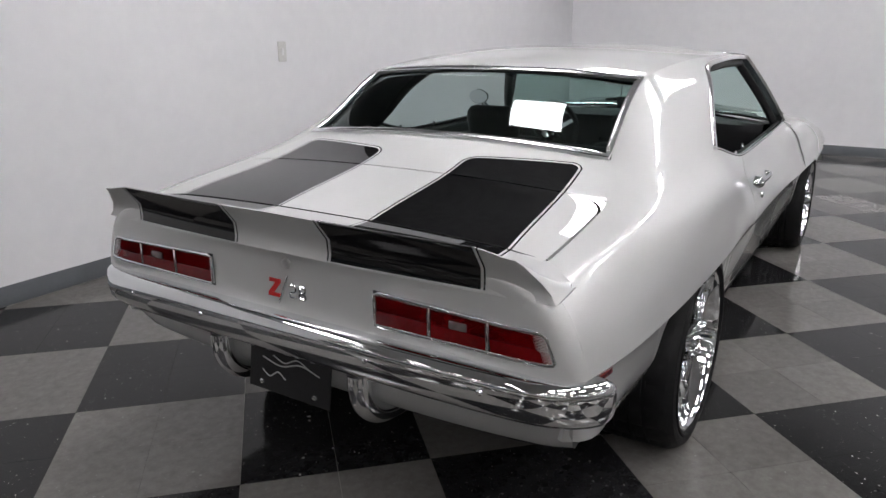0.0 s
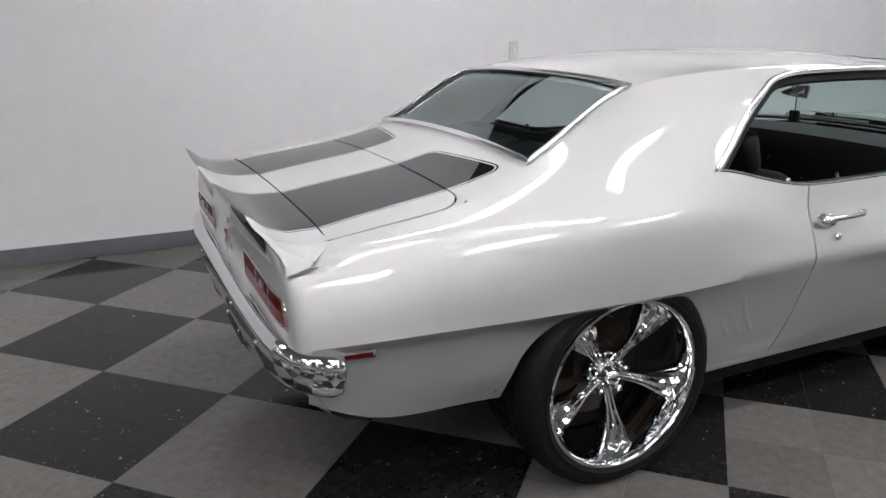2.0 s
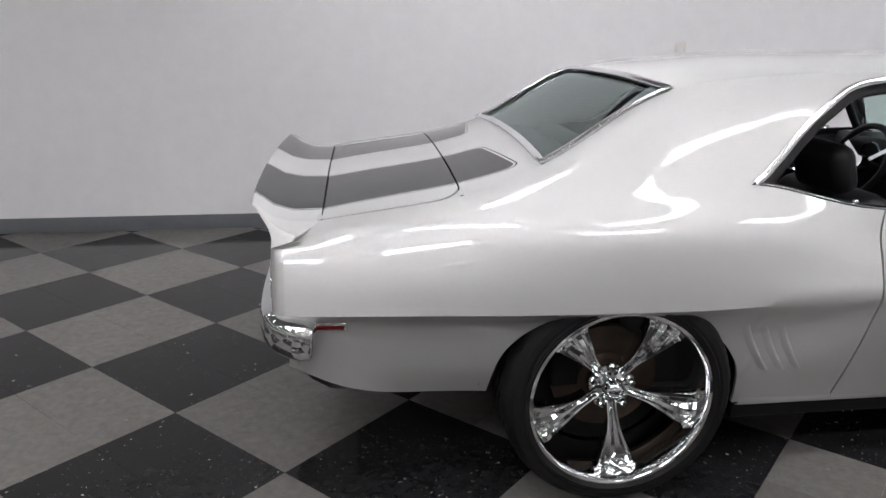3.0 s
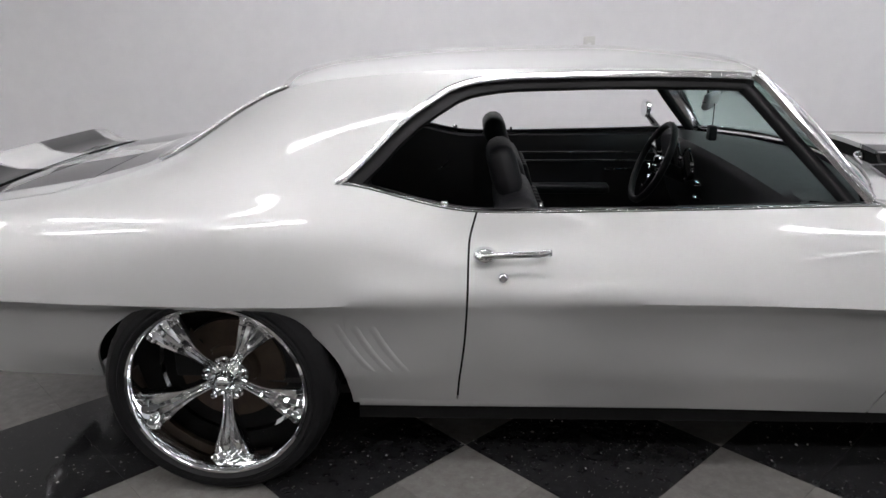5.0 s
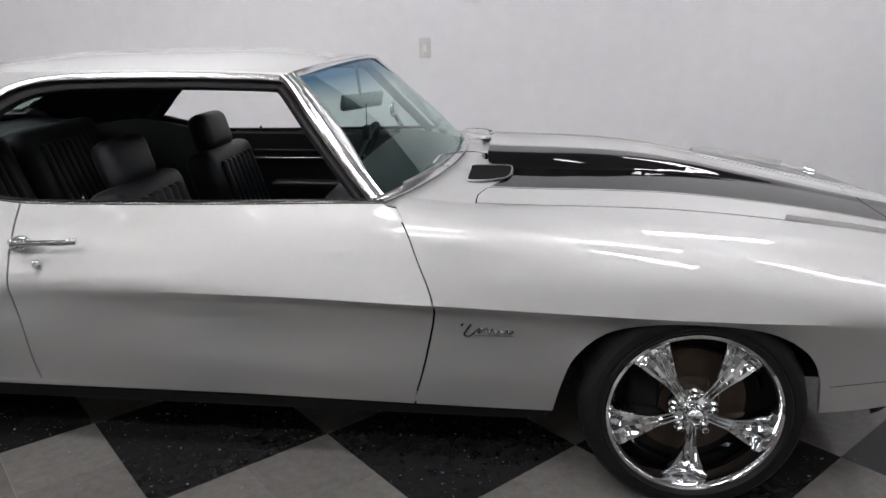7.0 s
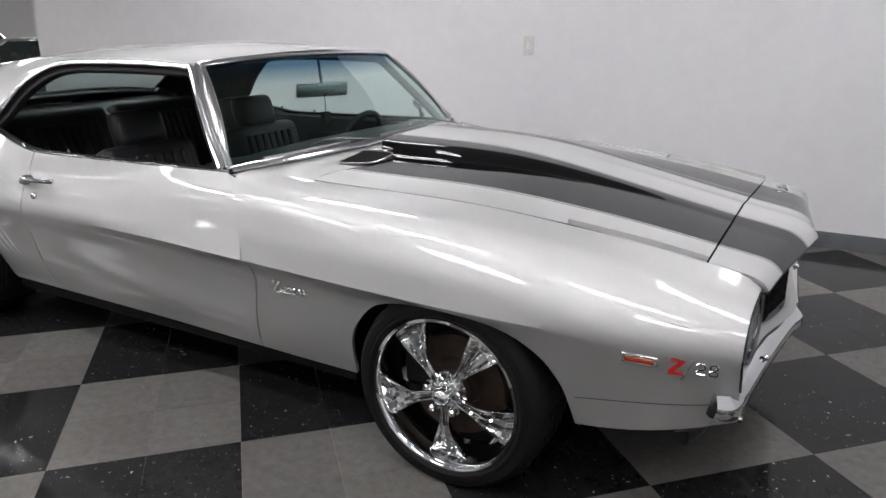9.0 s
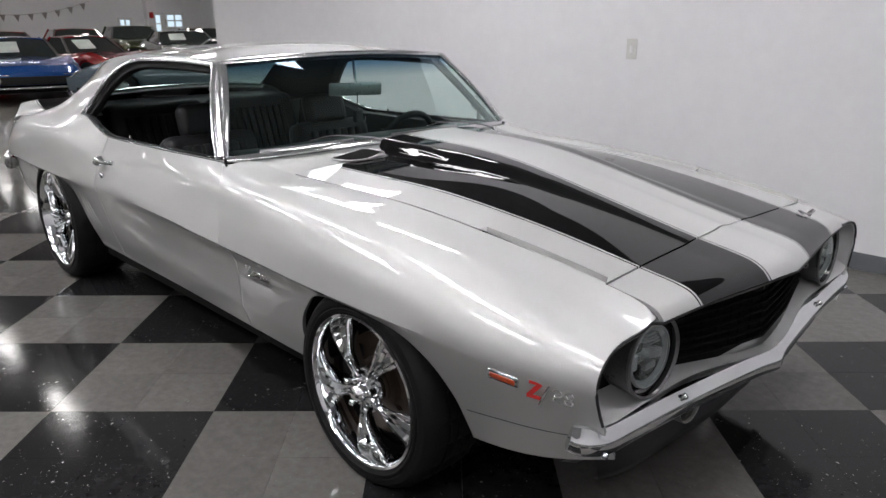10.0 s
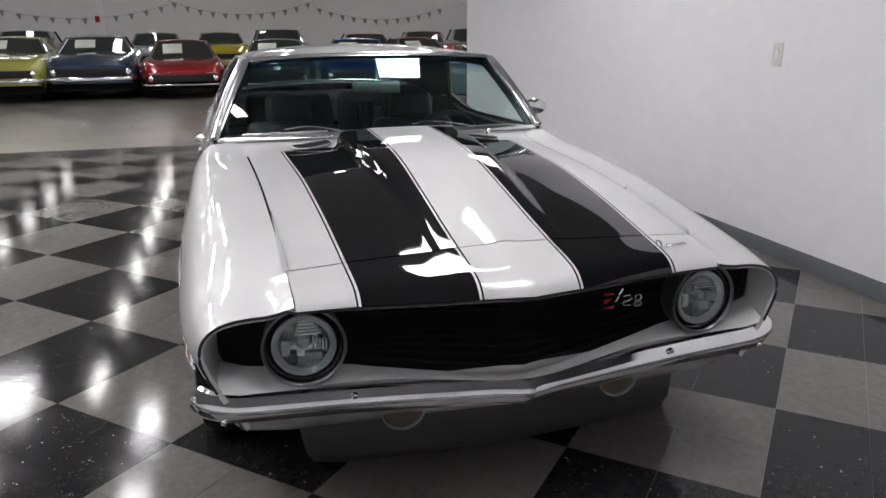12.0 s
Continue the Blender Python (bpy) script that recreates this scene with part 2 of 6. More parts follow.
def part(name, bm, material, parent=None, label="", sharp=32.0, flat=False):
    """Links a bmesh as one mesh object under a thing or a part."""
    bm.normal_update()
    for f in bm.faces:
        f.smooth = not flat
    for e in bm.edges:
        if len(e.link_faces) == 2 and e.calc_face_angle(0.0) > radians(sharp):
            e.smooth = False
    me = bpy.data.meshes.new(name)
    bm.to_mesh(me)
    bm.free()
    for mt in material if isinstance(material, list) else [material]:
        me.materials.append(mt)
    ob = new(name, me)
    if parent is not None:
        ob.parent = parent
    if label:
        ob["label"] = label
    return ob


def face_out(bm, toward=None):
    bmesh.ops.recalc_face_normals(bm, faces=bm.faces[:])
    if toward is not None:
        bm.normal_update()
        s = sum((f.normal.dot(Vector(toward)) * f.calc_area()) for f in bm.faces)
        if s < 0:
            bmesh.ops.reverse_faces(bm, faces=bm.faces[:])


def thing(name, label, category, group="", kind=""):
    return tagged(new(name), label, category, group, kind)


# ---- the room ----
WALL_Y, WALL_END, FRONT_X, CEIL, PARTITION = 2.45, -5.68, 5.45, 3.9, 2.75
FAR_X, SIDE_Y, LEFT_Y = -27.0, -24.0, 13.0
GRID_ANGLE, GRID_X, GRID_Y, TILE = 45.55, -0.2048, -0.1641, 0.6096


def wall_paint():
    n = Nodes("white_wall_paint")
    k = n.m("ADD", n.m("MULTIPLY", n.noise(0.8, 4.0), 0.6), n.m("MULTIPLY", n.noise(9.0, 4.0), 0.4))
    col = n.mix(n.ramp(k, 0.35, 0.65), (0.73, 0.73, 0.75), (0.79, 0.79, 0.805))
    p = n.principled(Base_Color=col, Roughness=n.ramp(n.noise(3.0), 0.3, 0.7, 0.5, 0.62))
    n.tree.links.new(n.bump(n.noise(160.0, 3.0), 0.5, 0.0015), p.inputs["Normal"])
    return n.surface(p)


def tile_material(name, low, high, speck, speck_share, gloss, spec):
    """Vinyl composition tile: mottled, speckled, waxed."""
    n = Nodes(name)
    info = n.tree.nodes.new("ShaderNodeObjectInfo").outputs["Random"]
    pos = n.tree.nodes.new("ShaderNodeNewGeometry").outputs["Position"]
    mott = n.noise(26.0, 5.0, 0.7, pos)
    wear = n.noise(1.3, 4.0, 0.6, pos)
    col = n.mix(n.ramp(mott, 0.3, 0.7), low, high)
    wob = n.tree.nodes.new("ShaderNodeTexNoise")
    wob.inputs["Scale"].default_value = 60.0
    n.put(wob.inputs["Vector"], pos)
    bent = n.tree.nodes.new("ShaderNodeVectorMath")
    bent.operation = "MULTIPLY_ADD"
    n.put(bent.inputs[0], wob.outputs["Color"])
    bent.inputs[1].default_value = (0.022, 0.022, 0.0)
    n.put(bent.inputs[2], pos)
    for size, reach, share in ((52.0, 0.24, speck_share), (130.0, 0.24, speck_share - 0.12)):
        chip = n.tree.nodes.new("ShaderNodeTexVoronoi")
        chip.inputs["Scale"].default_value = size
        n.put(chip.inputs["Vector"], bent.outputs[0])
        pick = n.tree.nodes.new("ShaderNodeSeparateColor")
        n.tree.links.new(chip.outputs["Color"], pick.inputs[0])
        spot = n.m("MULTIPLY", n.m("LESS_THAN", chip.outputs["Distance"], n.m("MULTIPLY", pick.outputs[1], reach)), n.m("GREATER_THAN", pick.outputs[0], share))
        col = n.mix(n.m("MULTIPLY", spot, n.ramp(pick.outputs[2], 0.0, 1.0, 0.25, 1.0)), col, speck)
    shade = n.m("ADD", n.ramp(info, 0.0, 1.0, 0.88, 1.06), n.ramp(wear, 0.3, 0.7, -0.08, 0.08))
    hsv = n.node("ShaderNodeHueSaturation", Color=col, Value=shade)
    rough = n.ramp(n.noise(3.5, 5.0, 0.6, pos), 0.3, 0.7, gloss - 0.03, gloss + 0.04)
    p = n.principled(Base_Color=hsv.outputs[0], Roughness=rough)
    p.inputs["Specular IOR Level"].default_value = spec
    n.tree.links.new(n.bump(n.noise(14.0, 3.0, 0.5, pos), 0.25, 0.0012), p.inputs["Normal"])
    return n.surface(p)


WALL = wall_paint()
TILE_LIGHT = tile_material("grey_vinyl_tile", (0.108, 0.103, 0.097), (0.152, 0.146, 0.138), (0.19, 0.185, 0.18), 0.88, 0.1, 0.2)
TILE_DARK = tile_material("black_vinyl_tile", (0.010, 0.010, 0.0104), (0.018, 0.018, 0.0187), (0.3, 0.295, 0.285), 0.78, 0.1, 0.18)
CONCRETE = plain("polished_concrete", (0.22, 0.21, 0.185), 0.3, vary=0.22, scale=1.4, coat=0.3)
BASE = plain("grey_vinyl_base", (0.13, 0.14, 0.15), 0.4)
CEILING = plain("dark_ceiling_tile", (0.38, 0.38, 0.385), 0.85, relief=0.002, relief_scale=200.0)


def slab(name, lo, hi, material, label, category, bevel=0.0):
    bm = bmesh.new()
    box(bm, lo, hi, bevel)
    return tagged(part(name, bm, material), label, category, kind="structure")


slab("wall_north", (WALL_END, WALL_Y, 0), (FRONT_X + 0.15, WALL_Y + 0.15, PARTITION), WALL, "white painted partition wall beside the car", "wall")
slab("wall_east", (FRONT_X, -9.0, 0), (FRONT_X + 0.15, WALL_Y, CEIL), WALL, "white painted end wall of the display bay", "wall")
slab("wall_far", (FAR_X - 0.2, SIDE_Y, 0), (FAR_X, LEFT_Y, CEIL), WALL, "white far wall of the showroom", "wall")
slab("wall_side", (FAR_X, SIDE_Y - 0.2, 0), (FRONT_X + 0.15, SIDE_Y, CEIL), WALL, "white long side wall of the showroom", "wall")
slab("wall_left", (FAR_X, LEFT_Y, 0), (WALL_END, LEFT_Y + 0.2, CEIL), WALL, "white side wall of the showroom", "wall")
slab("wall_inner", (WALL_END, WALL_Y + 0.15, 0), (WALL_END + 0.15, LEFT_Y, CEIL), WALL, "white cross wall behind the partition", "wall")
slab("wall_back", (FRONT_X + 0.15, SIDE_Y, 0), (FRONT_X + 0.3, -9.0, CEIL), WALL, "white end wall of the showroom", "wall")
slab("ceiling", (FAR_X, SIDE_Y, CEIL), (FRONT_X + 0.3, LEFT_Y, CEIL + 0.1), CEILING, "dark tiled showroom ceiling", "ceiling")
for nm, lo, hi in (("baseboard", (WALL_END, WALL_Y - 0.006, 0), (FRONT_X - 0.006, WALL_Y - 0.0005, 0.105)),
                   ("baseboard", (FRONT_X - 0.006, -9.0, 0), (FRONT_X - 0.0005, WALL_Y - 0.006, 0.105))):
    slab(nm, lo, hi, BASE, "dark grey vinyl cove base along the wall", "baseboard", 0.002)

slab("ground", (FAR_X, SIDE_Y, -0.2), (FRONT_X + 0.3, LEFT_Y, -0.004), CONCRETE, "polished grey concrete showroom floor", "floor")
floor = thing("floor", "black and grey chequered vinyl tile floor, waxed", "floor", kind="structure")


def in_bay(x, y):
    return -5.72 < x < FRONT_X - 0.01 and -6.4 < y < WALL_Y - 0.01


def near_walk(x, y):
    """The strip of floor along the car's side and before its nose and tail."""
    return (-4.3 < x < 4.6 and -3.3 < y < -.75) or (2.2 < x < 4.6 and -.75 < y < 1.0)


def lay_tiles():
    """Each checker is four small tiles laid close; the sheet is cut at the bay's edges."""
    c, s = math.cos(radians(GRID_ANGLE)), math.sin(radians(GRID_ANGLE))
    h = TILE / 2

    def quarter(bm, a, b, m=None):
        box(bm, (a * h + .0006, b * h + .0006, -0.0035), (a * h + h - .0006, b * h + h - .0006, 0.0), m=m)

    def mesh_of(cells, mt):
        bm = bmesh.new()
        for a, b in cells:
            quarter(bm, a, b)
        me = bpy.data.meshes.new("tile")
        bm.to_mesh(me)
        bm.free()
        me.materials.append(mt)
        return me

    four = [(0, 0), (1, 0), (1, 1), (0, 1)]
    single = {0: mesh_of(four[:1], TILE_LIGHT), 1: mesh_of(four[:1], TILE_DARK)}
    whole = {0: mesh_of(four, TILE_LIGHT), 1: mesh_of(four, TILE_DARK)}
    for i in range(-18, 19):
        for j in range(-18, 19):
            corners = [(GRID_X + TILE * (a * c - b * s), GRID_Y + TILE * (a * s + b * c)) for a, b in ((i, j), (i + 1, j), (i + 1, j + 1), (i, j + 1))]
            inside = [in_bay(*q) for q in corners]
            if not any(inside):
                continue
            dark = (i + j + TILE_PHASE) % 2
            if all(inside):
                if near_walk(sum(q[0] for q in corners) / 4, sum(q[1] for q in corners) / 4):
                    for a, b in four:
                        ob = new("tile", single[dark])
                        ob.matrix_basis = pose(corners[0][0] + h * (a * c - b * s), corners[0][1] + h * (a * s + b * c), 0.0, 0, 0, GRID_ANGLE)
                        ob.parent = floor
                    continue
                ob = new("tile", whole[dark])
                ob.matrix_basis = pose(*corners[0], 0.0, 0, 0, GRID_ANGLE)
            else:
                cut = bmesh.new()
                for a, b in four:
                    quarter(cut, a, b, pose(*corners[0], 0, 0, 0, GRID_ANGLE))
                for co, no in (((-5.72, 0, 0), (-1, 0, 0)), ((FRONT_X - 0.008, 0, 0), (1, 0, 0)), ((0, -6.4, 0), (0, -1, 0)), ((0, WALL_Y - 0.008, 0), (0, 1, 0))):
                    bmesh.ops.bisect_plane(cut, geom=cut.verts[:] + cut.edges[:] + cut.faces[:], plane_co=co, plane_no=no, clear_outer=True)
                if not cut.faces:
                    cut.free()
                    continue
                ob = part("tile", cut, TILE_DARK if dark else TILE_LIGHT, flat=True)
            ob.parent = floor


TILE_PHASE = 1

# ---- lamps of the place: light panels in the ceiling, two added as fill ----
PANEL_GLOW = glow("light_panel_glow", (1.0, 0.975, 1.0), 25.0)
HALL_GLOW = glow("hall_lamp_glow", (1.0, 0.97, 0.96), 20.0)
LAMP_FRAME = plain("lamp_frame", (0.7, 0.7, 0.7), 0.5)


def light_panel(name, sx, sy, z, material, label, category):
    top = thing(name, label, category, "ceiling lights")
    bm = bmesh.new()
    lo, hi = (-sx / 2, -sy / 2), (sx / 2, sy / 2)
    f = 0.03
    for a, b in (((lo[0] - f, lo[1] - f), (hi[0] + f, lo[1])), ((lo[0] - f, hi[1]), (hi[0] + f, hi[1] + f)), ((lo[0] - f, lo[1]), (lo[0], hi[1])), ((hi[0], lo[1]), (hi[0] + f, hi[1]))):
        box(bm, (*a, -0.03), (*b, 0.0))
    part("frame", bm, LAMP_FRAME, top)
    bm = bmesh.new()
    box(bm, (lo[0] + 0.001, lo[1] + 0.001, -0.02), (hi[0] - 0.001, hi[1] - 0.001, -0.012))
    part("diffuser", bm, material, top, "white glowing diffuser")
    top.matrix_basis = pose(0, 0, z)
    return top


def hang_lights():
    one = light_panel("ceiling_light", 1.2, 0.6, CEIL - 0.001, PANEL_GLOW, "glowing light panel set in the dark ceiling", "ceiling light")
    spots = [(0.05 + 2.44 * k, -4.2) for k in range(-3, 2)]
    # the panel at (2.75, .8) is an added fill for the wall and nose
    spots += [(-1.05, .88), (-4.1, 2.75), (2.75, .8)]
    one.matrix_basis = pose(*spots[0], CEIL - 0.001)
    for x, y in spots[1:]:
        copy_thing(one, pose(x, y, CEIL - 0.001))
    slim = light_panel("ceiling_light", 1.2, 0.3, CEIL - 0.001, PANEL_GLOW, "slim glowing light panel set in the dark ceiling", "ceiling light")
    slim.matrix_basis = pose(-3.85, -2.15, CEIL - 0.001)
    # k = -3 extends the row, added to lift the floor behind the tail
    for k in (-3, -1, 0, 1, 2):
        copy_thing(slim, pose(0.05 + 1.95 * k, -2.15, CEIL - 0.001))
    hall = light_panel("hall_light", 1.2, 0.2, CEIL - 0.001, HALL_GLOW, "narrow fluorescent lamp in the showroom ceiling", "ceiling light")
    spots = [(-7.5 - 2.9 * k, y) for k in range(7) for y in (-18.0, -14.0, -10.0, -6.5, -3.0, 0.5, 4.2, 7.4, 10.6)]
    spots += [(3.9 - 2.9 * k, y) for k in range(4) for y in (-8.1, -11.6, -14.8, -18.0, -21.2)]
    hall.matrix_basis = pose(*spots[0], CEIL - 0.001)
    for x, y in spots[1:]:
        copy_thing(hall, pose(x, y, CEIL - 0.001))


hang_lights()

# ---- the silver coupe: shape ----
# Lengthwise lines of the body side: (x, half width, height)
LOWER = [
    rail([(-2.30, .785, .455), (-2.2, .805, .405), (-2.12, .805, .375), (-1.97, .787, .355), (-1.82, .782, .35), (-1.70, .782, .34), (-.98, .782, .262), (0, .782, .252), (1.0, .782, .24), (1.76, .782, .27), (1.9, .782, .29), (2.04, .785, .33), (2.2, .745, .385)]),
    rail([(-2.30, .801, .535), (-2.12, .825, .485), (-1.8, .825, .44), (-1.0, .824, .38), (0, .830, .37), (1.0, .834, .37), (1.8, .824, .40), (2.05, .829, .44), (2.2, .798, .475)]),
    rail([(-2.30, .815, .588), (-2.1, .844, .598), (-1.6, .862, .588), (-1.2, .866, .58), (-.8, .880, .585), (-.45, .887, .592), (.0, .886, .598), (.3, .884, .598), (.64, .887, .592), (1.2, .890, .575), (1.5, .887, .567), (1.7, .893, .562), (1.9, .887, .558), (2.12, .862, .553), (2.2, .832, .55)]),
    rail([(-2.30, .842, .625), (-2.1, .882, .632), (-1.6, .899, .622), (-1.2, .90, .617), (-.7, .896, .632), (-.3, .902, .637), (.1, .912, .637), (.64, .928, .629), (1.2, .93, .612), (1.5, .923, .605), (1.7, .912, .603), (2.0, .892, .60), (2.12, .874, .60), (2.2, .845, .595)]),
]
UPPER_REAR = [
    rail([(-2.30, .815, .715), (-2.1, .855, .73), (-1.6, .882, .73), (-1.2, .886, .726), (-.7, .875, .712), (0, .883, .718), (.66, .895, .725)], 0.1),
    rail([(-2.30, .768, .795), (-2.1, .799, .822), (-1.7, .834, .842), (-1.3, .856, .842), (-1.0, .852, .832), (-.6, .833, .80), (-.2, .837, .808), (.2, .844, .822), (.66, .852, .836)], 0.09),
    rail([(-2.30, .738, .816), (-2.1, .775, .846), (-1.7, .80, .878), (-1.3, .798, .905), (-1.0, .782, .947), (-.8, .797, .905), (-.68, .808, .877), (-.58, .813, .868), (0, .813, .876), (.5, .806, .886), (.66, .80, .886)], 0.05),
    rail([(-2.30, .715, .826), (-2.1, .74, .857), (-1.8, .742, .895), (-1.6, .71, .938), (-1.4, .69, 1.005), (-1.17, .68, 1.08), (-1.0, .69, 1.10), (-.8, .675, 1.165), (-.6, .655, 1.208), (-.4, .648, 1.222), (.2, .64, 1.218)], 0.06),
    rail([(-2.30, .688, .832), (-2.1, .70, .865), (-1.9, .698, .892), (-1.8, .684, .907), (-1.65, .635, .945), (-1.56, .600, .975), (-1.17, .566, 1.188), (-1.05, .572, 1.214), (-.6, .60, 1.243), (-.2, .61, 1.246), (.2, .612, 1.235)], 0.045),
]
UPPER_FRONT = [
    rail([(.5, .896, .735), (.64, .898, .735), (1.2, .905, .72), (1.6, .890, .70), (2.0, .868, .668), (2.12, .858, .655), (2.2, .834, .642)], 0.09),
    rail([(.5, .853, .838), (.64, .854, .838), (1.0, .852, .822), (1.5, .832, .786), (1.9, .808, .735), (2.12, .808, .692), (2.2, .801, .672)], 0.08),
    rail([(.5, .812, .88), (.64, .82, .856), (1.0, .815, .84), (1.5, .79, .808), (1.9, .765, .755), (2.12, .757, .706), (2.2, .755, .685)], 0.06),
    rail([(.5, .76, .89), (.64, .75, .864), (1.0, .742, .85), (1.5, .715, .818), (1.9, .69, .768), (2.12, .676, .718), (2.2, .665, .69)], 0.06),
    rail([(.5, .68, .885), (.715, .664, .859), (1.3, .638, .843), (1.7, .625, .808), (2.05, .613, .756), (2.13, .611, .741), (2.175, .609, .727), (2.2, .607, .70)], 0.02),
]


def profile_points(x, front):
    return [f(x) for f in LOWER] + [f(x) for f in (UPPER_FRONT if front else UPPER_REAR)]


def hermite(pts, v):
    """A point on the smooth line through pts at v (0 to len - 1)."""
    n = len(pts)
    i = min(int(v), n - 2)
    t = v - i

    def chord(a, b):
        return max(1e-6, math.dist(pts[a], pts[b]))

    def slope(k):
        if k == 0:
            return [(pts[1][d] - pts[0][d]) / chord(0, 1) for d in (0, 1)]
        if k == n - 1:
            return [(pts[-1][d] - pts[-2][d]) / chord(n - 2, n - 1) for d in (0, 1)]
        h0, h1 = chord(k - 1, k), chord(k, k + 1)
        return [((pts[k][d] - pts[k - 1][d]) / h0 * h1 + (pts[k + 1][d] - pts[k][d]) / h1 * h0) / (h0 + h1) for d in (0, 1)]

    h, a, b = chord(i, i + 1), slope(i), slope(i + 1)
    return tuple((2 * t**3 - 3 * t**2 + 1) * pts[i][d] + (t**3 - 2 * t**2 + t) * h * a[d] + (3 * t**2 - 2 * t**3) * pts[i + 1][d] + (t**3 - t**2) * h * b[d] for d in (0, 1))


def side(x, v, front=False):
    """Half width and height of the body at x and the profile's parameter v: 3 is the crease, 6 the belt, 8 the top edge."""
    pts = profile_points(x, front)
    fold = hermite(pts[:4], v) if v <= 3 else hermite(pts[3:], v - 3)
    k = smooth(-1.05, -.85, x) * (1 - smooth(-.6, .5, x)) + smooth(1.55, 1.85, x)
    if k <= 0:
        return fold
    # here the fold dies away into a round flank
    soft = hermite(pts, v)
    return fold[0] + (soft[0] - fold[0]) * k, fold[1] + (soft[1] - fold[1]) * k


def v_at(x, z, front, lo, hi):
    for _ in range(26):
        mid = (lo + hi) / 2
        if side(x, mid, front)[1] < z:
            lo = mid
        else:
            hi = mid
    return (lo + hi) / 2


ARCH_REAR = catmull([(-1.742, 0, .342), (-1.726, 0, .437), (-1.695, 0, .499), (-1.625, 0, .56), (-1.543, 0, .589), (-1.463, 0, .601), (-1.367, 0, .607), (-1.272, 0, .602), (-1.146, 0, .566), (-1.068, 0, .505), (-1.004, 0, .416), (-.98, 0, .316), (-.974, 0, .262)], 5)
ARCH_FRONT = catmull([(.998, 0, .24), (1.019, 0, .359), (1.051, 0, .452), (1.131, 0, .536), (1.224, 0, .572), (1.331, 0, .588), (1.468, 0, .583), (1.589, 0, .556), (1.683, 0, .496), (1.735, 0, .414), (1.758, 0, .33), (1.77, 0, .272)], 5)


def arch_height(x, arch):
    if x <= arch[0].x or x >= arch[-1].x:
        return None
    for a, b in zip(arch, arch[1:]):
        if a.x <= x <= b.x:
            return a.z + (b.z - a.z) * (x - a.x) / max(1e-9, b.x - a.x)
    return None


GAP_REAR = pchip([(.28, -.655), (.328, -.652), (.516, -.632), (.653, -.625), (.785, -.621), (.881, -.598)])
GAP_FRONT = pchip([(.27, .576), (.286, .581), (.4, .613), (.492, .633), (.611, .652), (.756, .601), (.843, .559), (.87, .525), (.89, .498)])
SILL = pchip([(-1.0, .9465), (-.99, .95), (-.805, 1.114), (-.725, 1.168), (-.66, 1.202), (-.6, 1.216), (-.5, 1.226), (-.184, 1.231), (.105, 1.226), (.2, 1.22)])
CROWN = pchip([(-2.35, .018), (-1.8, .026), (-1.56, .03), (-1.17, .036), (-.6, .046), (-.2, .047), (.2, .02)])
V_LOW, V_MID, V_TOP = 12, 16, 8


def column(x, front, arch, top, warp):
    """One upright line of a body panel, from its lower edge to parameter top; warp moves x by the height."""
    h = arch_height(x, arch) if arch else None
    low = 0.0 if h is None else min(2.93, v_at(x, h, front, 0.0, 3.0))
    vs = [low + (3 - low) * k / V_LOW for k in range(V_LOW)] + [3 + (6 - 3) * k / V_MID for k in range(V_MID + 1)]
    if top > 6:
        vs += [6 + (top - 6) * k / V_TOP for k in range(1, V_TOP + 1)]
    out = []
    for v in vs:
        y, z = side(x, v, front)
        xx = warp(x, z)
        y, z = side(xx, v, front) if xx != x else (y, z)
        out.append((xx, y, z))
    return out


def stations(a, b, step, extra=()):
    n = max(2, int(round((b - a) / step)) + 1)
    xs = sorted(set([round(float(q), 5) for q in np.linspace(a, b, n)] + [round(float(q), 5) for q in extra if a <= q <= b]))
    keep = [xs[0]]
    fixed = {round(float(q), 5) for q in extra}
    for q in xs[1:]:
        if q - keep[-1] > 0.004 or q in fixed:
            keep.append(q)
    return keep


def mirrored(rows, sgn):
    return [[(x, sgn * y, z) for x, y, z in r] for r in rows]


def top_z(x, y):
    yt, zt = UPPER_REAR[4](x)
    return zt + CROWN(x) * (1 - min(1.0, abs(y) / yt) ** 2.3)


def across(yt, n=24):
    return [yt * math.sin(math.pi / 2 * s) for s in np.linspace(-1, 1, n + 1)]


coupe = thing("coupe_car", "silver two-door hardtop coupe with black racing stripes and chrome wheels", "car")


def rear_warp(x, z):
    return x + (GAP_REAR(z) - 0.003 + 0.62) * smooth(-.95, -.62, x)


def door_warp(x, z):
    k = (x + .62) / (.62 + .62)
    return (GAP_REAR(z) + 0.003) * (1 - k) + (GAP_FRONT(z) - 0.003) * k


def fender_warp(x, z):
    return x + (GAP_FRONT(z) + 0.003 - .62) * (1 - smooth(.62, .985, x))


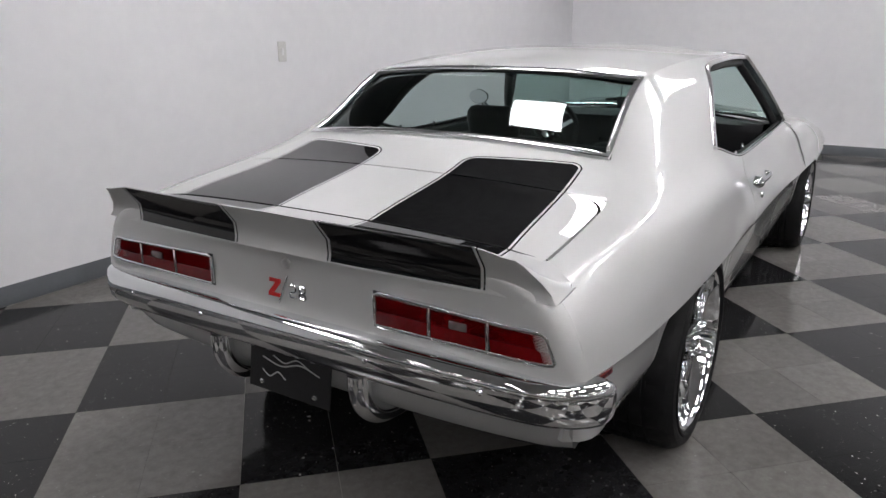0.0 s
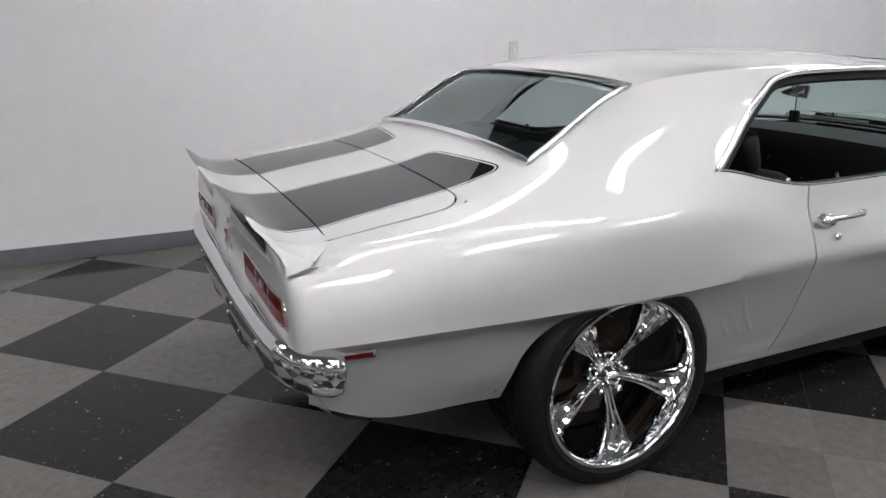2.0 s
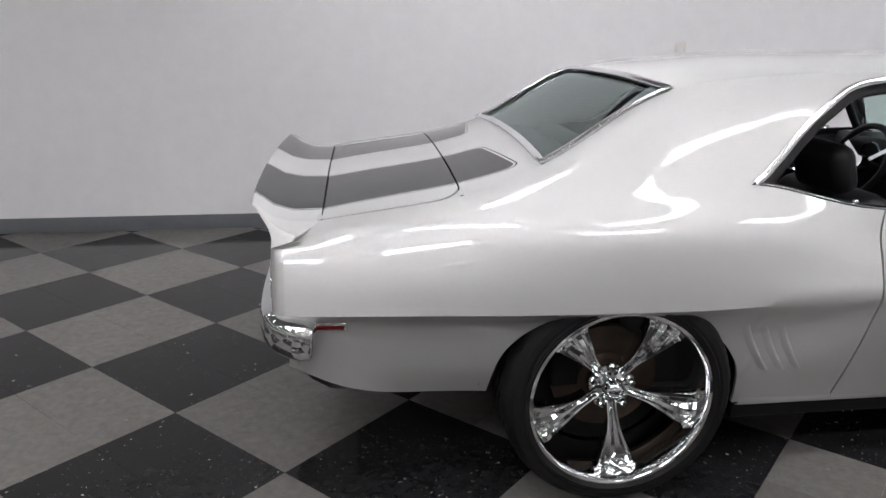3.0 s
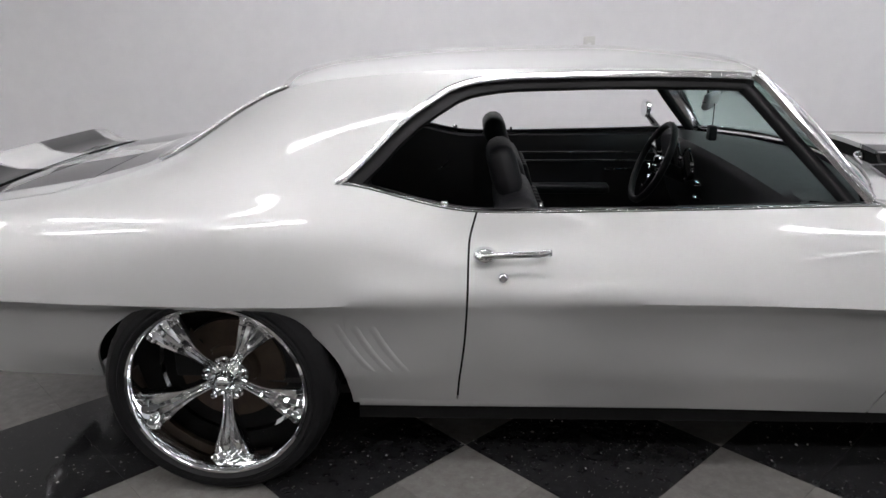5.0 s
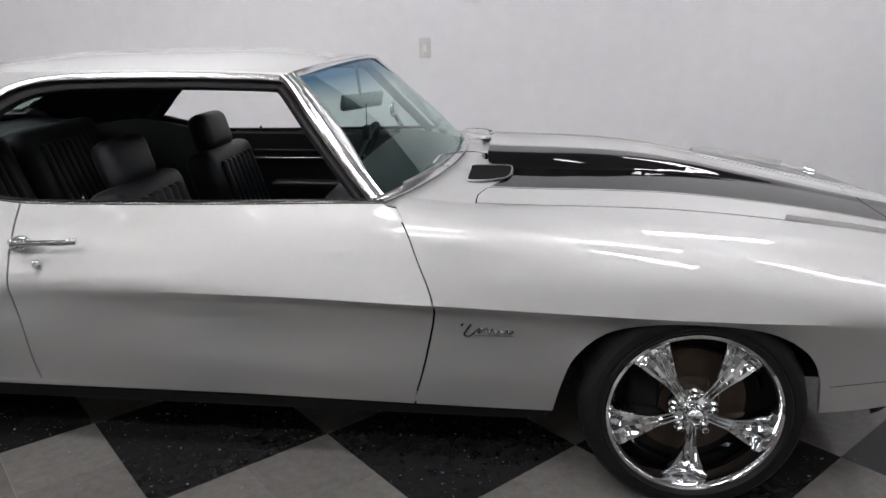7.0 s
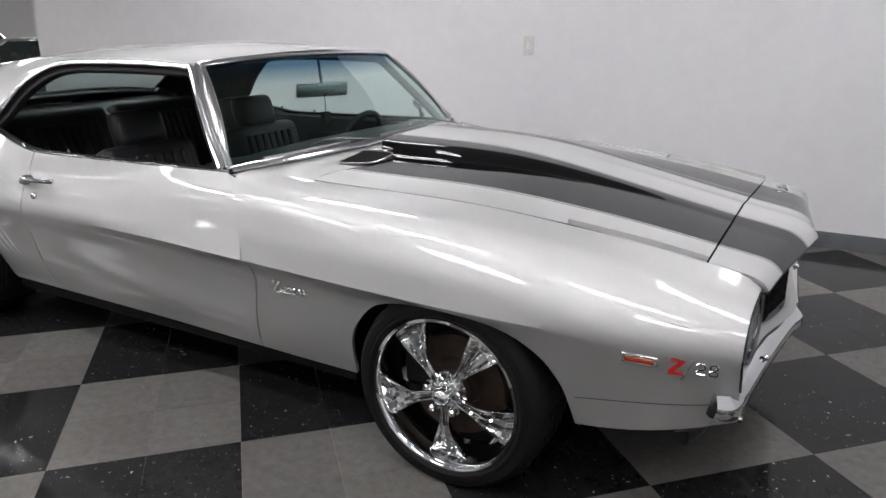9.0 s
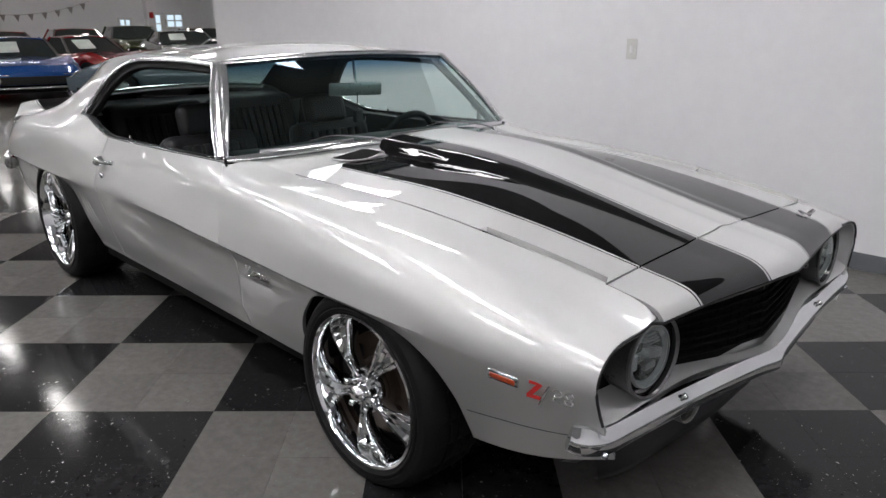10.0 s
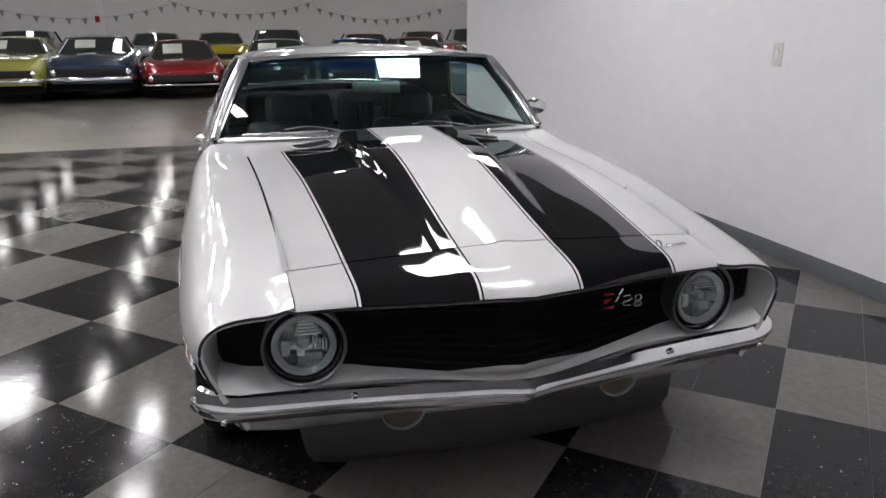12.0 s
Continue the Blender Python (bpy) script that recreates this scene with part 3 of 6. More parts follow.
def body_shell():
    bm = bmesh.new()
    fixed = [p.x for p in ARCH_REAR] + [-2.30, -1.80, -1.56, -1.17, -1.0]
    xs = stations(-2.30, -.62, .03, fixed)
    for sgn in (-1, 1):
        grid(bm, mirrored([column(x, False, ARCH_REAR, 6, rear_warp) for x in xs], sgn))
        rows = []
        for x in [q for q in xs if q <= -1.0] + stations(-.985, .2, .02):
            low = 6.0 if x <= -1.0 else v_at(x, SILL(x), False, 6.0, 8.0)
            vs = [low + (8 - low) * k / V_TOP for k in range(V_TOP + 1)]
            rows.append([(x, *side(x, v)) for v in vs])
        grid(bm, mirrored(rows, sgn))
    tops = [q for q in xs if q <= -1.0] + stations(-.985, .2, .02)
    roof = []
    for x in tops:
        if x < -1.17:
            continue
        yt = UPPER_REAR[4](x)[0]
        bow = .055 * smooth(-.4, .2, x) - .03 * (1 - smooth(-1.17, -.9, x))
        roof.append([(x + bow * (1 - (y / yt) ** 2), y, top_z(x, y)) for y in across(yt)])
    grid(bm, roof)
    tulip = []
    for x in tops:
        if -1.80 <= x <= -1.56:
            yt = UPPER_REAR[4](x)[0]
            tulip.append([(x, y, top_z(x, y)) for y in across(yt)])
    grid(bm, tulip)
    # tail panel, its corners turned round from the sides
    rows = []
    for v in [1.5, 2, 2.4, 2.7, 3, 3.5, 4, 4.4, 4.7, 5, 5.3, 5.6, 6, 6.5, 7, 7.5, 8]:
        y, z = side(-2.30, v)
        ss = [math.sin(math.pi / 2 * s) for s in np.linspace(-1, 1, 65)]
        rows.append([(-2.30 - .042 * (1 - abs(s) ** 40), y * s, z + (.006 * (1 - s * s) if v > 6 else 0)) for s in ss])
    grid(bm, rows)
    grid(bm, [rows[-1], [(-2.30, q[1], q[2]) for q in rows[-1]]])
    bmesh.ops.remove_doubles(bm, verts=bm.verts[:], dist=0.0006)
    face_out(bm, (0, 0, 1))
    flange(bm, 0.012)
    return part("body_shell", bm, PAINT_REAR, coupe, "silver metallic body shell with roof and rear quarters", sharp=26)


body_shell()


def door(sgn, name):
    bm = bmesh.new()
    grid(bm, mirrored([column(x, False, None, 6, door_warp) for x in stations(-.62, .62, .03)], sgn))
    face_out(bm, (0, sgn, 0))
    flange(bm, 0.014)
    return part(name, bm, PAINT, coupe, "closed silver door with its window lowered", sharp=26)


def fender(sgn):
    bm = bmesh.new()
    xs = stations(.62, 2.195, .03, [p.x for p in ARCH_FRONT])
    grid(bm, mirrored([column(x, True, ARCH_FRONT, 8, fender_warp) for x in xs], sgn))
    face_out(bm, (0, sgn, 0))
    flange(bm, 0.014)
    return part("front_fender", bm, PAINT, coupe, sharp=26)


door_right, door_left = door(-1, "door"), door(1, "door")
fender(-1), fender(1)


def valance_seam(sgn):
    """The joint low on the fender, from the wheel arch to the bumper's end."""
    bm = bmesh.new()
    path = []
    for t in np.linspace(0, 1, 9):
        x, z = 1.775 + .37 * t, .374 + .072 * t
        path.append((x, sgn * (side(x, v_at(x, z, True, 0, 3), True)[0] + .0002), z))
    sweep(bm, path, rounded(.0022, .002, .0006, 1))
    face_out(bm)
    part("valance_seam", bm, BLACK, coupe, "thin joint low on the fender")


valance_seam(-1), valance_seam(1)

# hood, header panel and trunk lid
LIP_X = pchip([(0, 2.292), (.17, 2.268), (.43, 2.232), (.7, 2.205), (.83, 2.19)])
LIP_Z = pchip([(0, .702), (.17, .702), (.43, .703), (.607, .70), (.7, .688), (.83, .655)])


def front_top(x, y):
    """Height of the hood and header."""
    yt, zt = UPPER_FRONT[4](x)
    u = abs(y)
    z = zt + (.052 - .034 * smooth(1.2, 2.25, x)) * (1 - min(1.0, u / yt) ** 2.0)
    lift = .046 * (1 - smooth(1.0, 1.95, x)) + .004 * smooth(1.0, 1.9, x)
    edge = .275 - .075 * smooth(.8, 1.95, x)
    z += lift * (1 - smooth(edge - .022, edge + .016, u)) * (.96 + .04 * (1 - min(1, u / .25) ** 2))
    z += .007 * smooth(1.3, 2.0, x) * math.exp(-(u / .035) ** 2)
    return z


def hood_rear(u):
    """Where the hood ends at its rear: short beside the hump, where the vents sit."""
    return .77 + .095 * smooth(.272, .305, u) - .11 * smooth(.33, .62, u)


def hood():
    bm = bmesh.new()
    rows = []
    us = [0, .03, .06, .1, .14, .17, .19, .205, .22, .235, .25, .262, .275, .285, .295, .305, .33, .37, .42, .48, .54, .57, .60, .62]
    for k in range(44):
        row = []
        s = k / 43
        for f in us + [None]:
            edge = f is None
            u = UPPER_FRONT[4](1.4)[0] if edge else f
            x = hood_rear(u) + (2.052 - hood_rear(u)) * s
            if edge:
                u = UPPER_FRONT[4](x)[0] - .007
            row.append((x, u, front_top(x, u)))
        rows.append([(x, -y, z) for x, y, z in row[:0:-1]] + row)
    grid(bm, rows)
    face_out(bm, (0, 0, 1))
    flange(bm, 0.016)
    return part("hood", bm, PAINT_FRONT, coupe, "silver cowl-induction hood with two black stripes", sharp=50)


def header():
    bm = bmesh.new()
    rows = []
    for s in (0, .15, .3, .45, .6, .72, .8, .86, .9, .94, .97, 1.0):
        row = []
        for u in np.linspace(0, 1, 15):
            y = u * .603
            x0, x1 = 2.058, LIP_X(y)
            x = x0 + (x1 - x0) * s
            y = u * (UPPER_FRONT[4](x)[0] - .0025)
            d = .5 * s + .5 * s ** 8
            z = front_top(x0, y) * (1 - d) + LIP_Z(y) * d
            row.append((x, y, z))
        rows.append([(x, -y, z) for x, y, z in row[:0:-1]] + row)
    grid(bm, rows)
    face_out(bm, (0, 0, 1))
    flange(bm, 0.012)
    return part("header_panel", bm, PAINT_FRONT, coupe, sharp=50)


LID_R = .085


def trunk_lid():
    bm = bmesh.new()
    rows = []
    xs = list(np.linspace(-2.295, -1.90, 16)) + [-1.806 - LID_R + LID_R * math.sin(radians(a)) for a in (0, 15, 30, 45, 60, 75, 85, 90)]
    for x in xs:
        yt = UPPER_REAR[4](x)[0] - .008
        d = max(0.0, x - (-1.806 - LID_R))
        yl = yt - (LID_R - math.sqrt(max(0.0, LID_R ** 2 - d * d)))
        rows.append([(x, y, top_z(x, y)) for y in across(yl)])
    grid(bm, rows)
    face_out(bm, (0, 0, 1))
    flange(bm, 0.014)
    lid = part("trunk_lid", bm, PAINT_REAR, coupe, sharp=50)
    # body skin that fills the rounded corners of the opening
    for sgn in (-1, 1):
        bm = bmesh.new()
        rows = []
        for a in np.linspace(0, 90, 10):
            x = -1.806 - LID_R + (LID_R + .005) * math.sin(radians(a))
            y = UPPER_REAR[4](x)[0] - .004 - LID_R + (LID_R + .005) * math.cos(radians(a))
            k = 1 / max(math.sin(radians(a)), math.cos(radians(a)))
            xo = min(-1.80, -1.806 - LID_R + (LID_R + .006) * math.sin(radians(a)) * k)
            yo = UPPER_REAR[4](xo)[0] - LID_R - .004 + (LID_R + .004) * math.cos(radians(a)) * k
            rows.append([(x, sgn * y, top_z(x, y) - .0005), (xo, sgn * yo, top_z(xo, yo) - .0005)])
        grid(bm, rows)
        face_out(bm, (0, 0, 1))
        part("deck_corner", bm, PAINT, coupe)


hood(), header(), trunk_lid()


def under_gaps():
    """Dark channels below the seams, inner wheel wells and the floor pan."""
    bm = bmesh.new()
    rows = [[(x, y, top_z(x, y) - .016) for y in across(UPPER_REAR[4](x)[0] + .02)] for x in np.linspace(-2.29, -1.74, 10)]
    grid(bm, rows)
    rows = [[(x, y, front_top(x, y) - .03 - .04 * (abs(y) < .3)) for y in np.linspace(-1, 1, 21) * (UPPER_FRONT[4](x)[0] + .02)] for x in np.linspace(.95, 2.15, 14)]
    grid(bm, rows)
    for sgn in (-1, 1):
        for a, b in ((-.68, -.56), (.48, .72)):
            rows = [[(x, sgn * (side(x, v, x > 0)[0] - .022), side(x, v, x > 0)[1]) for v in np.linspace(0, 6, 24)] for x in np.linspace(a, b, 6)]
            grid(bm, rows)
    for x in (-1.37, 1.38):
        for sgn in (-1, 1):
            rows = []
            for y in (.50, .70, .80):
                rows.append([(x + .40 * math.cos(a), sgn * y, .335 + (.30 if y > .6 else .28) * math.sin(a)) for a in np.linspace(.12, math.pi - .12, 22)])
            grid(bm, rows)
            grid(bm, [[(q[0], q[1], q[2]) for q in rows[0]], [(x, sgn * .5, .3)] * 22])
    box(bm, (-2.15, -.70, .37), (-1.78, .70, .5))
    box(bm, (-.96, -.765, .2), (.98, .765, .26))
    box(bm, (-1.0, -.48, .24), (2.0, .48, .30))
    box(bm, (-2.0, -.48, .3), (-1.0, .48, .42))
    face_out(bm)
    return part("underbody", bm, DARK, coupe, "black underbody with wheel wells")


under_gaps()


def rocker(sgn):
    """The sill strip below the door."""
    bm = bmesh.new()
    rows = [[(x, sgn * y, z) for y, z in ((.778, .286), (.788, .278), (.787, .262), (.779, .25), (.752, .245))] for x in np.linspace(-.955, .985, 12)]
    grid(bm, rows)
    face_out(bm, (0, sgn, 0))
    return part("rocker_panel", bm, PAINT, coupe)


rocker(-1), rocker(1)

# glass


def windshield_point(s, t):
    """s across from -1 to 1, t up from 0 to 1."""
    base = Vector((.665 - .19 * abs(s) ** 2.2, .785 * s, .915 - .03 * abs(s) ** 2.2))
    top = Vector((.240 - .04 * s * s, .608 * s, 1.247 - .022 * s * s))
    p = base.lerp(top, t)
    p.x += .018 * math.sin(math.pi * t)
    p.z += .012 * math.sin(math.pi * t)
    return p


def backlight_point(s, t):
    x = -1.553 + (.386 - .03 * (1 - s * s)) * t
    yt = UPPER_REAR[4](x)[0] * .985
    return Vector((x, yt * s, top_z(x, yt * s) - .006))


def glazing():
    for name, f, mt, lab in (("windshield", windshield_point, GLASS_FRONT, "raked windshield with a blue shade band"), ("rear_window", backlight_point, GLASS_REAR, "tinted curved rear window")):
        bm = bmesh.new()
        grid(bm, [[f(s, t) for s in np.linspace(-1, 1, 25)] for t in np.linspace(0, 1, 13)])
        face_out(bm, (0, 0, 1))
        ob = part(name, bm, mt, coupe, lab)
        bm = bmesh.new()
        loop = [f(s, 0) for s in np.linspace(-1, 1, 25)] + [f(1, t) for t in np.linspace(0, 1, 13)[1:]] + [f(s, 1) for s in np.linspace(1, -1, 25)[1:]] + [f(-1, t) for t in np.linspace(1, 0, 13)[1:-1]]
        up = (-.35, 0, .94) if name == "rear_window" else (.7, 0, .7)
        loop = [q + Vector(up) * (.012 if name == "rear_window" else .006) for q in loop]
        sweep(bm, loop, rounded(.026, .014, .006, 2), up=up, closed=True)
        face_out(bm)
        part("chrome_trim", bm, TRIM, ob, "bright chrome window moulding")


glazing()


PILLAR_RIDGES = [(-.026, -.010), (-.026, .004), (-.021, .008), (-.013, .008), (-.009, .004), (-.005, .004), (-.001, .010), (.008, .012), (.014, .007), (.018, .006), (.022, .008), (.026, .003), (.026, -.010)]


def pillars():
    for sgn in (-1, 1):
        bm = bmesh.new()
        path = [Vector((.478, sgn * .793, .902)), Vector((.40, sgn * .757, .99)), Vector((.30, sgn * .70, 1.105)), Vector((.225, sgn * .648, 1.195)), Vector((.19, sgn * .628, 1.228))]
        sweep(bm, catmull(path, 5), PILLAR_RIDGES, up=(.62, sgn * .42, .66))
        face_out(bm)
        p = part("windshield_pillar", bm, TRIM, coupe, "chrome-trimmed windshield pillar")
        bm = bmesh.new()
        path = [q + Vector((-.038, -sgn * .020, -.026)) for q in path]
        sweep(bm, catmull(path, 5), rounded(.034, .034, .010, 3), up=(.45, sgn * .75, .45))
        face_out(bm)
        part("pillar_seal", bm, BLACK, p, "black rubber weatherstrip")
        # body skin under the foot of the pillar
        bm = bmesh.new()
        rows = []
        for x in np.linspace(.455, .60, 9):
            k = smooth(.46, .58, x)
            rows.append([(x, sgn * (side(x, v, True)[0] * k + side(x, v)[0] * (1 - k) - .003), side(x, v, True)[1] * k + side(x, v)[1] * (1 - k) - .002) for v in np.linspace(5.2, 5.96, 6)])
        grid(bm, rows)
        face_out(bm, (0, sgn, 0))
        part("pillar_foot", bm, PAINT, coupe)
        # chrome drip moulding round the side window
        bm = bmesh.new()
        path = []
        for x in [-.99, -.96, -.9, -.85, -.8, -.76, -.72, -.68, -.64, -.6, -.55, -.5, -.4, -.3, -.2, -.1, 0, .1, .17]:
            v = v_at(x, SILL(x), False, 6.0, 8.0)
            y, z = side(x, v)
            path.append(Vector((x, sgn * (y + .004), z - .002)))
        sweep(bm, path, rounded(.022, .018, .006, 2), up=(0, sgn * .9, .4))
        face_out(bm)
        d = part("drip_moulding", bm, TRIM, coupe, "chrome moulding round the side window")
        bm = bmesh.new()
        inner = [q + Vector((.016, -sgn * .024, -.018)) for q in path]
        sweep(bm, inner, rounded(.05, .03, .008, 2), up=(0, sgn * .9, .4))
        face_out(bm)
        part("window_seal", bm, BLACK, d, "black rubber window seal")
        # belt moulding
        bm = bmesh.new()
        path = [Vector((x, sgn * (side(x, 6)[0] - .006), side(x, 6)[1] + .004)) for x in np.linspace(-.985, .495, 34)]
        sweep(bm, path, rounded(.016, .010, .004, 2))
        face_out(bm)
        part("belt_moulding", bm, CHROME, coupe, "thin chrome strip along the window sill")
        bm = bmesh.new()
        path = [q + Vector((0, -sgn * .016, -.001)) for q in path]
        sweep(bm, path, rounded(.02, .012, .004, 2))
        face_out(bm)
        part("sill_seal", bm, BLACK, coupe)
        # stub of the lowered quarter window
        bm = bmesh.new()
        box(bm, (-.70, min(sgn * .796, sgn * .804), .872), (-.68, max(sgn * .796, sgn * .804), .90), .003)
        part("window_stop", bm, CHROME, coupe)


pillars()

# ---- the silver coupe: wheels ----


def wheel(radius, rim, width, hub_depth, axle, turn):
    """Axle along y, outer side towards -y, the rim's outer lip at y = 0; the tyre is pressed flat below the axle's height."""
    top = new("wheel")
    top.parent = coupe
    bm = bmesh.new()
    w, n = width, 96
    prof = [(rim - .004, .012), (rim + .004, -.004), (rim + .010, -.010), (rim + .016, -.017), (rim + .021, -.017), (rim + .024, -.012), (rim + .032, -.014), (radius - .028, -.010), (radius - .024, -.006), (radius - .01, .012), (radius - .003, .03)]
    grooves = [.2, .4, .6, .8]
    for g in grooves:
        y = .03 + (w - .06) * g
        prof += [(radius, y - .009), (radius, y - .0065), (radius - .008, y - .005), (radius - .008, y + .005), (radius, y + .0065), (radius, y + .009)]
    prof += [(radius - .003, w - .03), (radius - .02, w - .005), (rim + .02, w + .008), (rim - .004, w - .01)]
    rows = []
    for r, y in prof:
        row = []
        for k in range(n):
            a = 2 * math.pi * k / n
            cut = .006 if (k % 4 == 0 and r > radius - .004 and not .035 < abs((y - .03) / (w - .06) - .5) < 0) else 0.0
            row.append(((r - cut) * math.cos(a), y, max(-axle, (r - cut) * math.sin(a))))
        rows.append(row)
    grid(bm, rows, closed_v=True)
    face_out(bm)
    tyre = part("tyre", bm, RUBBER, top, "black low-profile tyre", sharp=25)
    bm = bmesh.new()
    lathe(bm, [(rim + .003, .006), (rim + .006, -.003), (rim + .003, -.009), (rim - .006, -.010), (rim - .011, -.003), (rim - .013, .012), (rim - .018, .03), (rim - .026, .09), (rim - .03, w - .02), (rim - .004, w)], 64)
    face_out(bm)
    part("rim", bm, CHROME, top, "polished chrome rim", sharp=50)
    # spokes flaring from hub to rim
    for k in range(5):
        bm = bmesh.new()
        rows = []
        for i in range(15):
            t = i / 14
            r = .045 + (rim - .062) * t
            half = .015 + .010 * t + .034 * smooth(.25, 1.0, t) + .008 * smooth(.86, .93, t)
            y0 = hub_depth + .010 - (hub_depth - .014) * (t ** 1.25) - .012 * math.sin(math.pi * t) + .012 * smooth(.9, 1.0, t)
            sect = [(-1, .040), (-1, .008), (-.9, .0), (-.68, .001), (-.5, .014), (-.22, .016), (0, .004), (.22, .016), (.5, .014), (.68, .001), (.9, 0), (1, .008), (1, .040)]
            rows.append([(half * a, y0 + b, -r) for a, b in sect])
        grid(bm, rows)
        bm.faces.new([v for v in bm.verts][-13:])
        face_out(bm, (0, -1, 0))
        s = part("spoke", bm, CHROME, top, "flared chrome spoke" if k == 0 else "", sharp=40)
        s.matrix_basis = pose(0, 0, 0, 0, 72 * k + turn, 0)
    bm = bmesh.new()
    h = hub_depth
    lathe(bm, [(.0, h - .032), (.014, h - .031), (.023, h - .025), (.028, h - .010), (.031, h + .006), (.050, h + .018), (.066, h + .021), (.069, h + .028), (.069, h + .06), (.0, h + .06)], 32)
    bmesh.ops.remove_doubles(bm, verts=bm.verts[:], dist=1e-4)
    face_out(bm)
    part("hub_cap", bm, CHROME, top, "round chrome centre cap", sharp=40)
    for k in range(5):
        bm = bmesh.new()
        a = radians(90 + 72 * k)
        cx, cz = .058 * math.cos(a), .058 * math.sin(a)
        lathe(bm, [(.0, h - .018), (.007, h - .017), (.0105, h - .012), (.0105, h + .014), (.016, h + .015), (.017, h + .018)], 10, pose(cx, 0, cz))
        bmesh.ops.remove_doubles(bm, verts=bm.verts[:], dist=1e-4)
        face_out(bm)
        part("lug_nut", bm, CHROME, top)
    bm = bmesh.new()
    lathe(bm, [(.05, h + .07), (.085, h + .065), (.09, h + .082), (.165, h + .082), (.165, h + .106), (.05, h + .106)], 40)
    face_out(bm)
    part("brake_disc", bm, IRON, top, "rust-tinted brake disc")
    bm = bmesh.new()
    box(bm, (-.175, h + .06, -.02), (-.085, h + .12, .10), .012)
    part("brake_caliper", bm, DARK, top)
    bm = bmesh.new()
    lathe(bm, [(.06, h + .11), (rim - .035, h + .115)], 32)
    face_out(bm)
    part("back_plate", bm, DARK, top)
    return top


FRONT_WHEEL = wheel(.321, .243, .235, .0, .307, 0)
REAR_WHEEL = wheel(.345, .268, .29, .072, .341, -3)


def place_wheels():
    front, rear = (1.39, .880, .307), (-1.363, .872, .341)
    FRONT_WHEEL.matrix_basis = pose(front[0], -front[1], front[2])
    REAR_WHEEL.matrix_basis = pose(rear[0], -rear[1], rear[2])
    copy_thing(FRONT_WHEEL, pose(front[0], front[1], front[2], 0, 0, 180))
    copy_thing(REAR_WHEEL, pose(rear[0], rear[1], rear[2], 0, 0, 180))


place_wheels()

# ---- rear end ----


def both(points):
    """A line given for the positive side, run across the car from -y to +y."""
    pts = [Vector(p) for p in points]
    return [Vector((p.x, -p.y, p.z)) for p in pts[::-1]] + pts[(1 if abs(pts[0].y) < 1e-6 else 0):]


def rear_bumper():
    bm = bmesh.new()
    path = both(catmull([(-2.372, 0, .57), (-2.371, .3, .57), (-2.366, .55, .57), (-2.352, .72, .568), (-2.325, .80, .566), (-2.288, .838, .561), (-2.25, .856, .556), (-2.222, .862, .553)], 6))
    prof = [(.035, -.050), (.0, -.056), (-.016, -.052), (-.026, -.040), (-.030, -.012), (-.029, .022), (-.025, .040), (-.014, .050), (.004, .054), (.035, .052)]
    sweep(bm, path, prof, scale=lambda t: 1.0 - .14 * smooth(.84, .95, abs(2 * t - 1)) - .45 * max(0.0, (abs(2 * t - 1) - .955) / .045) ** 2)
    face_out(bm)
    b = part("rear_bumper", bm, CHROME, coupe, "chrome rear bumper wrapping round the corners", sharp=45)
    for y in (-.62, -.30, .30, .62):
        bm = bmesh.new()
        x = -2.399 + .012 * smooth(.5, .7, abs(y))
        lathe(bm, [(0, -.006), (.005, -.005), (.008, -.001), (.008, .004)], 12, pose(x, y, .575, 0, 0, -90))
        bmesh.ops.remove_doubles(bm, verts=bm.verts[:], dist=1e-5)
        face_out(bm)
        part("bumper_bolt", bm, CHROME, b)


def rear_valance():
    bm = bmesh.new()
    rows = []
    for z, x, y in ((.60, -2.30, .832), (.56, -2.30, .826), (.50, -2.298, .806), (.45, -2.285, .80), (.40, -2.255, .79), (.36, -2.20, .775), (.345, -2.10, .76)):
        ss = [math.sin(math.pi / 2 * s) for s in np.linspace(-1, 1, 29)]
        rows.append([(x - .035 * (1 - abs(s) ** 4) + .20 * max(0, abs(s) - .93) * (z < .55), y * s, z + .012 * s * s) for s in ss])
    grid(bm, rows)
    face_out(bm, (-1, 0, 0))
    part("rear_valance", bm, PAINT, coupe, sharp=60)


